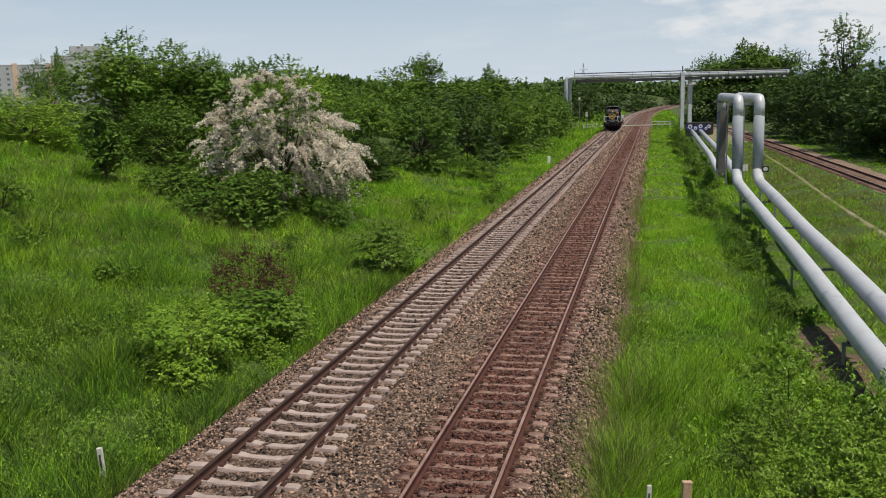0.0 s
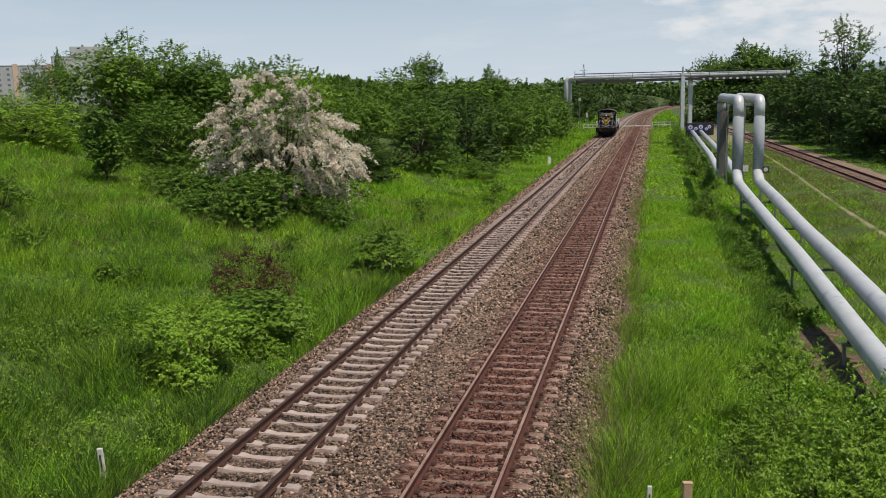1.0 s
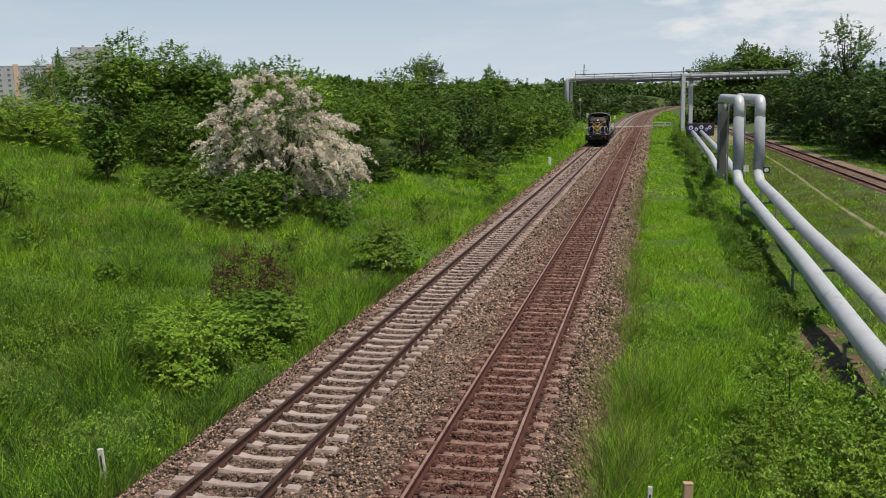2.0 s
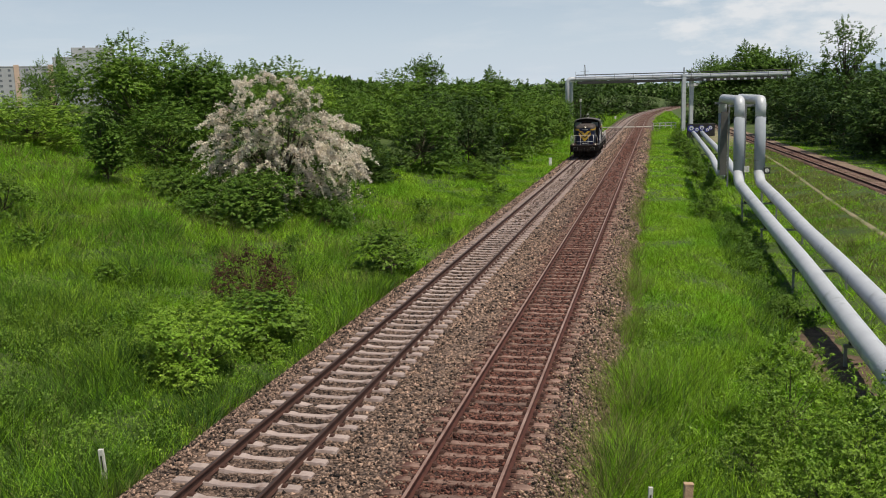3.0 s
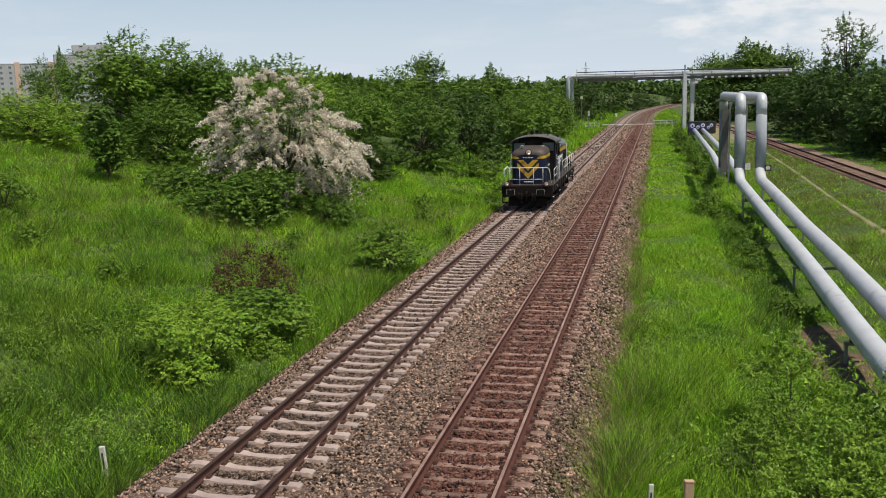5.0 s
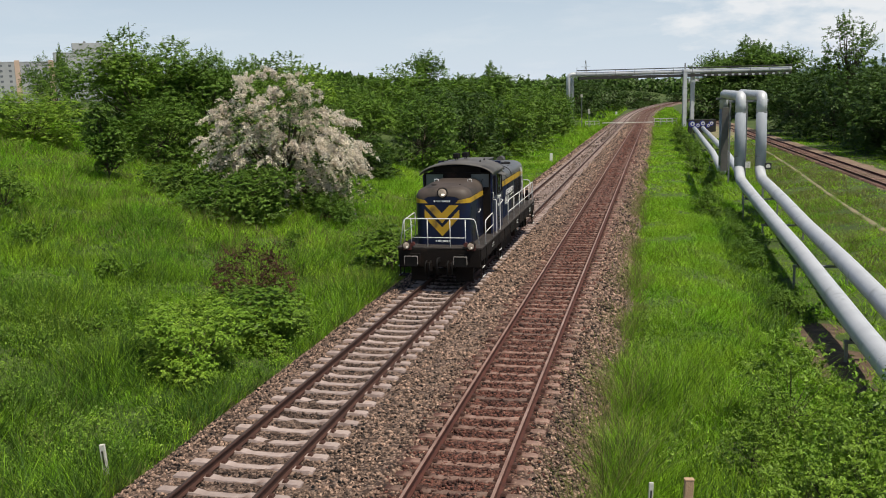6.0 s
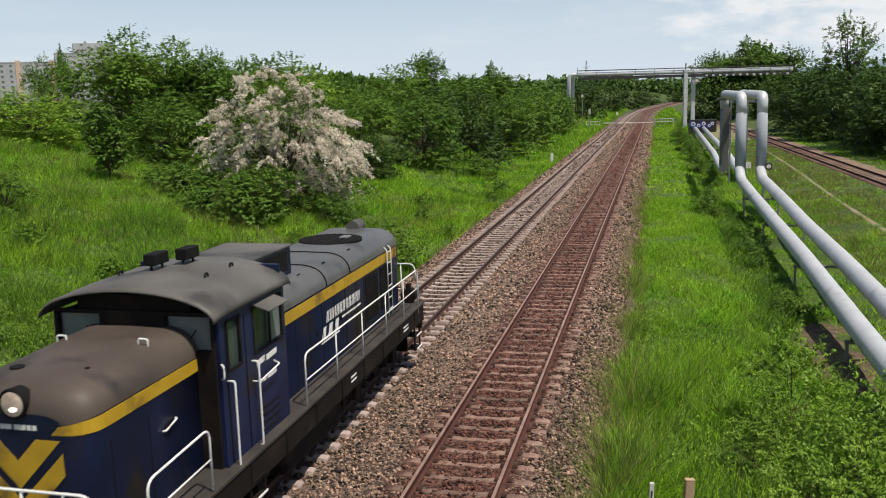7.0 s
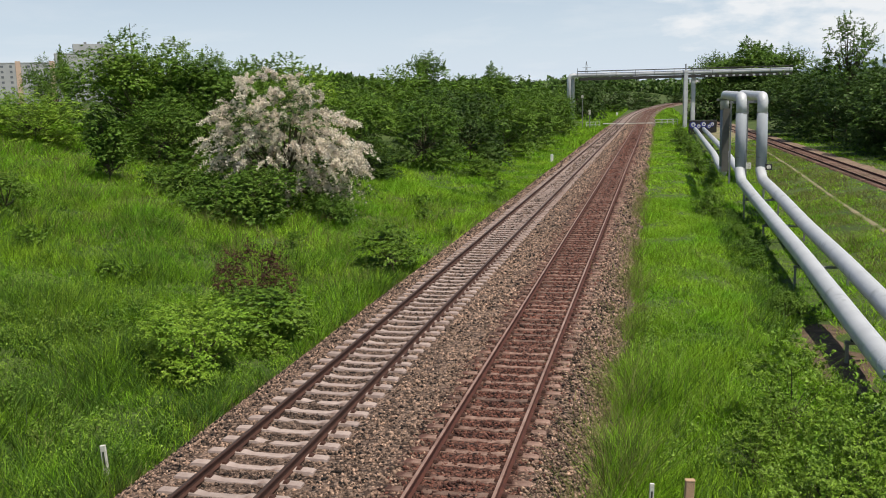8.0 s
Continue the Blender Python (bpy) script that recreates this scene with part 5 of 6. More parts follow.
    wall(bm, (cab_w, c1), (cab_w, c0), [(c1 - c0 - b, c1 - c0 - a, z, zz) for a, b, z, zz in side_holes], 1.4, 3.62, -0.06)
    wall(bm, (-cab_w, c0), (-cab_w, c1), side_holes, 1.4, 3.62, -0.06)
    wall(bm, (cab_w - 0.06, c1), (-cab_w + 0.06, c1), [], 1.4, 3.95, -0.06)
    bmesh.ops.remove_doubles(bm, verts=bm.verts, dist=0.0005)
    cab = part("cab", bm, M_CABBLUE, t, "dark blue driver's cab")
    bm = bmesh.new(); wall(bm, (-cab_w + 0.06, c0), (cab_w - 0.06, c0), front_holes, 1.4, 3.7, -0.06)
    add_box(bm, (0, c0 + 0.03, 3.8), (1.8, 0.06, 0.24))
    bmesh.ops.remove_doubles(bm, verts=bm.verts, dist=0.0005)
    part("cab_front", bm, M_FRAME, cab, "brown-black front wall")
    for x in (-0.87, 0.87):
        bm = bmesh.new(); add_box(bm, (x * 1.0, c0 + 0.03, 3.39), (0.72, 0.02, 0.52))
        p = part("windscreen", bm, M_PANE_LIGHT if x < 0 else M_PANE_LIGHT, cab, "windscreen pane with a sky reflection painted in pale")
        bm = bmesh.new()
        for dx, dz, sx, sz in ((0, 0.26, 0.74, 0.04), (0, -0.26, 0.74, 0.04), (-0.35, 0, 0.04, 0.52), (0.35, 0, 0.04, 0.52)):
            add_box(bm, (x + dx, c0 - 0.004, 3.39 + dz), (sx, 0.03, sz), 0.006)
        part("window_rubber", bm, M_BLACK, p)
        tube_part("wiper", [(x - 0.1, c0 - 0.03, 3.14), (x + 0.12, c0 - 0.03, 3.45)], 0.009, cab, M_BLACK)
    for s in (-1, 1):
        for y, w in ((3.51, 0.44), (4.67, 1.07)):
            bm = bmesh.new(); add_box(bm, (s * (cab_w - 0.05), y, 3.15), (0.02, w, 0.74))
            p = part("side_window", bm, M_PANE, cab)
            bm = bmesh.new()
            for dy, dz, sy, sz in ((0, 0.36, w, 0.035), (0, -0.36, w, 0.035), (-w / 2 + 0.02, 0, 0.035, 0.72), (w / 2 - 0.02, 0, 0.035, 0.72)) + (((0.05, 0, 0.04, 0.72),) if w > 0.6 else ()):
                add_box(bm, (s * (cab_w + 0.004), y + dy, 3.15 + dz), (0.03, sy, sz), 0.005)
            part("window_frame", bm, M_FRAME, p)
        bm = bmesh.new(); add_box(bm, (s * (cab_w - 0.035), 4.94, 3.15), (0.015, 0.46, 0.66))
        part("sliding_pane", bm, M_PANE_LIGHT, cab)
        bm = bmesh.new(); add_box(bm, (s * (cab_w + 0.14), 4.5, 3.52), (0.32, 0.74, 0.02), 0.004, Euler((0, s * 0.32, 0)))
        part("sun_visor", bm, M_SOOT, cab, "grey sheet metal sun visor")
        # door at the front corner and its recess line
        for y in (3.26, 3.86):
            bm = bmesh.new(); add_box(bm, (s * (cab_w + 0.003), y, 2.45), (0.012, 0.018, 2.05))
            part("door_seam", bm, M_BLACK, cab)
        for z in (1.5, 1.62, 1.74, 1.86):
            bm = bmesh.new(); add_box(bm, (s * (cab_w + 0.006), 4.55, z), (0.014, 0.7, 0.03))
            part("louvre", bm, M_BLACK, cab)
        for y, z0, z1 in ((3.24, 1.3, 2.66), (4.02, 1.4, 2.72)):
            tube_part("grab_rail", [(s * 1.33, y, z1 + 0.0), (s * 1.44, y, z1), (s * 1.44, y, z0), (s * 1.40, y, z0)], 0.017, cab, M_WHITE, bend=0.04)
        tube_part("grab_rail", [(s * 1.33, 4.02, 2.40), (s * 1.44, 4.04, 2.40), (s * 1.44, 4.76, 2.46), (s * 1.33, 4.78, 2.5)], 0.014, cab, M_WHITE, bend=0.04)
        tube_part("grab_rail", [(s * 1.32, 3.1, 2.95), (s * 1.38, 3.06, 2.93), (s * 1.38, 3.06, 2.75), (s * 1.32, 3.1, 2.73)], 0.014, cab, M_WHITE, bend=0.03)
        for y0, w in ((4.2, 0.28), (4.54, 0.38)):
            bm = bmesh.new()
            flat_shape(bm, [(y0, 2.57), (y0 + w, 2.59), (y0 + w, 2.68), (y0, 2.66)], s * (cab_w + 0.002), "x", s * 0.004)
            part("number_bar", bm, M_WHITE, cab, "white bar in place of running numbers")
        for y0, w in ((4.24, 0.1), (4.38, 0.12), (4.54, 0.34)):
            bm = bmesh.new()
            flat_shape(bm, [(y0, 2.27), (y0 + w, 2.28), (y0 + w, 2.34), (y0, 2.33)], s * (cab_w + 0.002), "x", s * 0.004)
            part("number_bar", bm, M_WHITE, cab, "white bar in place of running numbers")
    # cab roof: an arched sheet with an overhanging brow
    rings = []
    for y, dz in ((2.86, -0.03), (2.92, 0.0), (3.6, 0.03), (4.8, 0.03), (5.45, 0.0), (5.56, -0.05)):
        k = 1.0 if y < 5.5 else 0.97
        rings.append([(1.4 * k * math.sin(a), y, 3.62 + dz + 0.43 * math.cos(a)) for a in [(-1 + 2 * i / 16) * 1.5707 for i in range(17)]])
    bm = loft(rings, lambda k: True, False)
    bmesh.ops.solidify(bm, geom=bm.faces[:], thickness=0.025)
    roof = part("cab_roof", bm, M_SOOT, cab, "grey sooty arched roof", True)
    bm = bmesh.new()
    for x, y in ((-0.25, 4.2), (0.0, 4.7)):
        add_box(bm, (x, y, 4.24), (0.2, 0.42, 0.18), 0.02); add_rod(bm, (x, y - 0.15, 4.0), (x, y - 0.15, 4.25), 0.02, 6); add_rod(bm, (x, y + 0.15, 4.0), (x, y + 0.15, 4.25), 0.02, 6)
    part("horn_box", bm, M_BLACK, roof)
    for y in (3.95, 4.75):
        for s in (-1, 1):
            tube_part("lifting_eye", [(s * 0.72, y - 0.07, 3.9), (s * 0.72, y - 0.04, 4.07), (s * 0.72, y + 0.04, 4.07), (s * 0.72, y + 0.07, 3.9)], 0.018, roof, M_BLACK, bend=0.03, seg=6)
    # long rear hood
    eng = hood_rings(5.3, 12.95, 1.02, 1.4, 2.98, 3.4, 3.4, 0.0, 0.2)
    bm = loft(eng, lambda k: k in (0, n - 1))
    rear = part("rear_hood", bm, M_BLUE, t)
    top = [[(x, y, z + 0.004) for x, y, z in r] for r in eng]
    part("hood_top", loft(top, lambda k: 0 < k < n - 1, False), M_HOODGREY, rear, "worn grey arched top, sky sheen put into its colour")
    bm = bmesh.new(); add_box(bm, (-0.05, 6.4, 3.6), (1.3, 1.9, 0.6), 0.03)
    part("intake_box", bm, M_BLUE, rear, "blue raised intake box")
    bm = bmesh.new(); add_box(bm, (-0.05, 6.4, 3.915), (1.34, 1.94, 0.04), 0.012)
    part("intake_lid", bm, M_SOOT, rear)
    bm = bmesh.new(); add_box(bm, (0.603, 6.55, 3.66), (0.012, 1.2, 0.36)); add_box(bm, (0.607, 6.55, 3.49), (0.01, 0.06, 0.05))
    part("intake_panel", bm, M_BLACK, rear)
    for y in (8.0, 9.35):
        r = [(x * 1.008, y, z + 0.012) for x, _, z in eng[1]][1:-1]
        bm = bmesh.new(); sweep(bm, r, 0.014, 6)
        part("roof_seam", bm, M_BLACK, rear)
    for s in (-1, 1):
        bm = bmesh.new()
        for k in range(6):
            y0, y1 = 5.33 + k * 1.23, 5.33 + (k + 1) * 1.23 - 0.012
            flat_shape(bm, [(y0, 2.73), (y1, 2.73), (y1, 2.95), (y0, 2.95)], s * 1.021, "x", s * 0.006)
        part("stripe", bm, M_YELLOW, rear, "yellow painted stripe")
        for y in (5.75, 6.4, 7.05, 7.7, 8.35, 9.0, 9.65, 10.2):
            bm = bmesh.new(); add_box(bm, (s * 1.022, y, 2.06), (0.01, 0.016, 1.28))
            part("door_seam", bm, M_BLACK, rear)
        for y in (5.4, 7.4, 8.7):
            bm = bmesh.new(); add_box(bm, (s * 1.03, y, 2.2), (0.03, 0.04, 0.12), 0.006)
            part("door_latch", bm, M_BLACK, rear)
        for y0 in (10.3, 11.35):
            bm = bmesh.new(); add_box(bm, (s * 1.022, y0 + 0.43, 2.18), (0.02, 0.88, 1.02), 0.004)
            g = part("grille", bm, M_BLACK, rear)
            for j in range(14):
                bm = bmesh.new(); add_box(bm, (s * 1.036, y0 + 0.43, 1.73 + j * 0.07), (0.012, 0.84, 0.02), 0, Euler((0, s * 0.5, 0)))
                part("slat", bm, M_FRAME, g)
        # white sign on the flank, drawn as leaning bars
        y = 7.9
        bars = [[(y + k * 0.183 + a, 2.28), (y + k * 0.183 + a + 0.04, 2.28), (y + k * 0.183 + a + 0.1, 2.5), (y + k * 0.183 + a + 0.06, 2.5)] for k in range(11) for a in (0.0, 0.085)]
        bars += [[(8.75, 2.16), (9.92, 2.16), (9.94, 2.2), (8.76, 2.2)], [(7.6, 1.92), (8.6, 1.92), (8.6, 1.955), (7.6, 1.955)]]
        bars += [[(a, 1.98), (a + w, 1.98), (a + w + 0.06, 2.22), (a + 0.12, 2.22)] for a, w in ((7.62, 0.2), (7.95, 0.22), (8.3, 0.22))]
        for q in bars:
            bm = bmesh.new()
            flat_shape(bm, q, s * 1.021, "x", s * 0.004)
            part("name_bar", bm, M_WHITE, rear, "white leaning bar of a painted company name")
        # ladder at the back
        lad = None
        for y in (11.72, 12.02):
            o = tube_part("ladder_rail", [(s * 1.03, y, 3.1), (s * 1.1, y, 3.04), (s * 1.1, y + 0.02, 1.42)], 0.014, t, M_WHITE, bend=0.05)
        for z in (1.6, 1.88, 2.16, 2.44, 2.72, 2.98):
            tube_part("rung", [(s * 1.1, 11.72, z), (s * 1.1, 12.04, z)], 0.013, o, M_WHITE)
    # cooling fan on the roof
    bm = bmesh.new(); add_rod(bm, (0, 10.98, 3.36), (0, 10.98, 3.418), 0.72, 40)
    fan = part("roof_fan", bm, M_BLACK, rear, "round black fan opening")
    for k in range(9):
        c = -0.6 + 0.15 * k
        hh = math.sqrt(max(0.70 ** 2 - c * c, 0.01))
        bm = bmesh.new(); add_rod(bm, (c, 10.98 - hh, 3.424), (c, 10.98 + hh, 3.424), 0.01, 5)
        part("fan_bar", bm, M_FRAME, fan)
    bm = bmesh.new(); add_box(bm, (0.3, 11.15, 3.44), (0.2, 0.3, 0.03), 0.005)
    part("fan_plate", bm, M_STEEL, fan)
    bm = bmesh.new(); add_rod(bm, (-0.02, 12.55, 3.42), (-0.02, 13.07, 3.42), 0.17, 20)
    part("rear_headlamp", bm, M_SOOT, t)
    for y, x in ((12.0, 0.62), (10.0, 0.78), (8.5, 0.78), (7.3, 0.75)):
        tube_part("lifting_eye", [(x, y - 0.06, 3.15), (x, y - 0.06, 3.36), (x, y + 0.06, 3.36), (x, y + 0.06, 3.15)], 0.012, rear, M_BLACK, bend=0.02, seg=6)
    # white handrails
    for s in (-1, 1):
        top = [(s * 1.47, 5.7, 1.42), (s * 1.47, 5.7, 2.33), (s * 1.47, 12.95, 2.33), (s * 1.47, 12.97, 1.2)]
        tube_part("handrail", top, 0.018, t, M_WHITE, "white painted tubular handrail", 0.16)
        tube_part("handrail", [(s * 1.47, 5.7, 1.86), (s * 1.47, 12.95, 1.86)], 0.014, t, M_WHITE)
        for y in (7.2, 8.7, 10.3, 11.7):
            tube_part("handrail_post", [(s * 1.47, y, 1.38), (s * 1.47, y, 2.33)], 0.014, t, M_WHITE)
        tube_part("handrail", [(s * 1.47, 0.86, 1.4), (s * 1.47, 0.86, 2.22), (s * 1.47, 2.36, 2.3), (s * 1.47, 2.36, 1.42)], 0.018, t, M_WHITE, "", 0.16)
        tube_part("handrail", [(s * 1.47, 0.86, 1.8), (s * 1.47, 2.36, 1.86)], 0.014, t, M_WHITE)
    for y in (0.1, 13.42):
        tube_part("handrail", [(-1.4, y, 1.5), (-1.26, y, 2.38), (1.26, y, 2.38), (1.4, y, 1.5)], 0.018, t, M_WHITE, "white painted tubular handrail", 0.14)
        tube_part("handrail", [(-1.0, y, 1.72), (0.92, y, 1.72)], 0.014, t, M_WHITE)
        for x in (-1.0, -0.42, 0.38, 0.92):
            tube_part("handrail_post", [(x, y, 1.38), (x, y, 2.38)], 0.015, t, M_WHITE)
    return t, wheels


loco, wheelsets = locomotive()


# ---- broad-leaved herbs among the grass ----


def make_herbs():
    """Clumps of broad-leaved herbs: low leafy mounds of uneven height that leave dark hollows between them."""
    rng = np.random.default_rng(77)
    for name, mat, m, leaf in (("meadow_herbs", M_LEAF_MID, 2300, 0.06), ("pale_herbs", M_LEAF_LIGHT, 1100, 0.055)):
        lots = [(-14, -2.9, 9, 26, 0.5), (-26, -3.0, 22, 44, 0.3), (6.9, 11.8, 9, 30, 0.14), (7.2, 12.3, 30, 62, 0.06)]
        cs = []
        for x0, x1, y0, y1, share in lots:
            k = int(m * share)
            x, y = rng.uniform(x0, x1, k), rng.uniform(y0, y1, k)
            ok = patchy(x * 0.6 + 3, y * 0.6) > rng.uniform(0.15, 0.7, k)
            x, y = x[ok], y[ok]
            h, wide = rng.uniform(0.3, 0.8, len(x)), rng.uniform(0.14, 0.4, len(x))
            per = 54
            d = unit(rng.normal(size=(len(x), per, 3)))
            d[:, :, 2] = np.abs(d[:, :, 2])
            d *= rng.uniform(0.6, 1.05, (len(x), per, 1))
            foot = np.stack([x, y, land(x, y)], 1)
            cs.append((foot[:, None] + d * np.stack([wide, wide, h], 1)[:, None]).reshape(-1, 3))
        P = np.concatenate(cs)
        N = unit(rng.normal(0, 0.45, P.shape) + (0, 0, 0.9))
        tagged(link_mesh(name, quads_mesh(name, leaf_tris(rng, P, N, leaf, 0.65), 3), mat), "broad-leaved herbs among the tall grass", "herbs", kind="stuff")


make_herbs()


# ---- side track, path and bare ground ----
def ribbon(name, mid, half, ys, mat, lift, label, ragged=0.0):
    """A band of bare ground that follows the land."""
    rng = np.random.default_rng(9)
    ys = np.asarray(ys, float)
    k = np.linspace(-1, 1, 7)
    V, n = [], len(k)
    for y in ys:
        w = half * (1 + ragged * rng.uniform(-1, 1))
        x = mid(y) + k * w
        z = land(x, np.full(n, y)) + lift
        z[0] -= lift + 0.02; z[-1] -= lift + 0.02
        V += np.stack([x, np.full(n, y), z], 1).tolist()
    i = np.arange(len(ys) * n).reshape(len(ys), n)
    f = np.stack([i[:-1, :-1], i[:-1, 1:], i[1:, 1:], i[1:, :-1]], -1).reshape(-1, 4)
    me = bpy.data.meshes.new(name)
    me.from_pydata(V, [], f.tolist())
    return tagged(link_mesh(name, me, mat, smooth=True), label, "ground", kind="structure")


def side_line(y):
    return -0.039 * (y - 72.0)


M_GRIT = material("brown_grit", (0.17, 0.115, 0.08), (0.26, 0.19, 0.135), 1.5, 0.95, bump=0.8, bump_scale=30, spots=(0.10, 0.13, 0.04), spot_scale=0.5, spot_cut=0.6)
ribbon("track_bed", lambda y: 24.0 + side_line(y), 2.05, np.arange(10, 215, 2.0), M_GRIT, 0.07, "brown gritty bed of a side track", 0.15)
ribbon("footpath", lambda y: 18.7 + 0.12 * math.sin(y * 0.09) + max(0, y - 62) * 0.012, 0.15, np.arange(14, 120, 1.5), M_SAND, 0.035, "narrow sandy trodden footpath in the grass", 0.3)
ribbon("crossing_road", lambda y: 19.0 - (y - 128) * 0.06, 2.2, np.arange(128, 186, 3.0), M_SAND, 0.06, "sandy dirt road beyond the pipes", 0.2)
M_EARTH = material("damp_earth", (0.06, 0.04, 0.026), (0.15, 0.10, 0.066), 3.0, 0.95, bump=0.9, bump_scale=14, spots=(0.26, 0.20, 0.13), spot_scale=5, spot_cut=0.6)
ribbon("bare_soil", lambda y: 12.3 + 0.2 * math.sin(y * 1.7), 0.95, np.arange(24.0, 31.6, 0.5), M_EARTH, 0.05, "bare brown soil under the pipes", 0.35)


def side_track():
    t = thing("railway_track", pose(23.24, 0, -0.40), "side track with dark rails sunk in brown grit", "railway track")
    ys = np.arange(5, 212, 12.0)
    for x in (-0.75, 0.75):
        rail(t, x, M_RAILTOP_RUST, ys, "", side_line)
    me = sleeper_mesh("sleeper", M_OLDSLEEPER, 0.01, 2.4)
    for y in np.arange(40, 150, 0.65):
        o = new("sleeper", me)
        o.parent = t
        o.matrix_basis = pose(side_line(y), y, 0.0, 0, 0, 2.2)


side_track()


# ---- posts, markers, crossing ----
def post(name, x, y, top, w, mat, label, lean=0.0, slot=False, round_top=False):
    z0 = float(land(x, y)) - 0.3
    t = thing(name, pose(x, y, z0, 0, lean, 12), label, "post")
    bm = bmesh.new()
    h = top - z0
    add_box(bm, (0, 0, h / 2), (w, w * 0.6, h), w * 0.12)
    part("shaft", bm, mat, t)
    if slot:
        bm = bmesh.new(); add_box(bm, (0, -w * 0.3 - 0.002, h - 0.3), (w * 0.35, 0.01, 0.34), 0.003)
        part("slot", bm, M_DARKSTEEL, t, "dark slot")
    else:
        bm = bmesh.new(); add_box(bm, (0, 0, h + 0.01), (w * 1.06, w * 0.66, 0.03), 0.008)
        part("cap", bm, mat, t)


post("marker_post", -3.26, 14.4, 0.16, 0.11, M_POST, "weathered white marker post leaning in the grass", -3.0, True)
post("marker_post", 7.19, 13.9, 0.44, 0.075, M_POST, "pale slotted marker post in tall grass", 2.0, True)
post("wooden_stake", 7.78, 13.9, 0.53, 0.15, M_WOOD, "raw timber stake standing in tall grass", 2.0)
post("kilometre_post", -3.5, 92.4, 0.28, 0.3, M_WHITE, "small white concrete post beside the ballast", 0.0)
post("kilometre_post", -3.6, 245.0, 0.6, 0.5, M_WHITE, "small white concrete post far along the line", 0.0)


def barrier(x, y, w, turn):
    t = thing("barrier", pose(x, y, float(land(x, y)), 0, 0, turn), "pale tubular barrier beside a foot crossing", "barrier", "barriers at the foot crossing")
    for z in (0.55, 1.1):
        bm = bmesh.new(); add_rod(bm, (-w / 2, 0, z), (w / 2, 0, z), 0.055, 8)
        part("bar", bm, M_POST, t)
    for k in range(4):
        xx = -w / 2 + w * k / 3
        bm = bmesh.new(); add_rod(bm, (xx, 0, -0.3), (xx, 0, 1.12), 0.05, 8)
        part("upright", bm, M_POST, t)


barrier(-5.0, 174.0, 2.6, 8)
barrier(8.4, 184.5, 3.6, -4)
barrier(9.6, 189.0, 3.0, 0)


def foot_crossing():
    t = thing("foot_crossing", pose(0, 178.5, 0), "pale plank foot crossing over both tracks", "crossing")
    for k in range(3):
        for x0, x1 in ((-3.4, -0.85), (-0.65, 0.65), (0.85, 3.05), (3.27, 4.57), (4.8, 6.3)):
            bm = bmesh.new(); add_box(bm, ((x0 + x1) / 2, k * 0.42, 0.11), (x1 - x0, 0.38, 0.12), 0.015)
            part("plank", bm, M_POST, t)


foot_crossing()


def signal_pole(x, y, h, head):
    t = thing("signal_pole", pose(x, y, float(land(x, y))), "thin grey pole beside the line", "pole", "poles beside the line")
    bm = bmesh.new(); add_rod(bm, (0, 0, -0.3), (0, 0, h), 0.09, 8, 0.06)
    part("shaft", bm, M_STEEL, t)
    bm = bmesh.new(); add_box(bm, (0, -0.1, h - 0.3), (0.4, 0.2, head), 0.04)
    part("head", bm, M_POST, t)


signal_pole(-6.3, 165, 6.2, 0.5)
signal_pole(-5.2, 168, 3.4, 0.9)


def block_wall():
    """A low concrete block behind the pipes, sprayed with white and blue shapes."""
    t = thing("concrete_block", pose(14.6, 158, -1.3, 0, 0, -4), "low concrete block sprayed with white and blue shapes", "wall")
    bm = bmesh.new(); add_box(bm, (0, 0, 1.25), (4.6, 1.2, 2.5), 0.05)
    part("body", bm, M_DARKSTEEL, t)
    M_SPRAY = material("blue_spray", (0.05, 0.06, 0.32), (0.08, 0.09, 0.42), 2, 0.8)
    for k, (x, z, r) in enumerate(((-1.6, 1.75, 0.55), (-0.7, 1.5, 0.42), (0.1, 1.8, 0.5), (1.0, 1.45, 0.36), (1.5, 1.8, 0.42))):
        bm = bmesh.new()
        add_rod(bm, (x, -0.6, z), (x, -0.612, z), r, 14, mat=0)
        add_rod(bm, (x + 0.1, -0.612, z + 0.05), (x + 0.1, -0.62, z + 0.05), r * 0.68, 12, mat=1)
        add_rod(bm, (x + 0.1, -0.62, z), (x + 0.1, -0.626, z), r * 0.3, 8, mat=0)
        part("spray_shape", bm, [M_SPRAY, M_WHITE], t, "sprayed ring of blue and white")


block_wall()


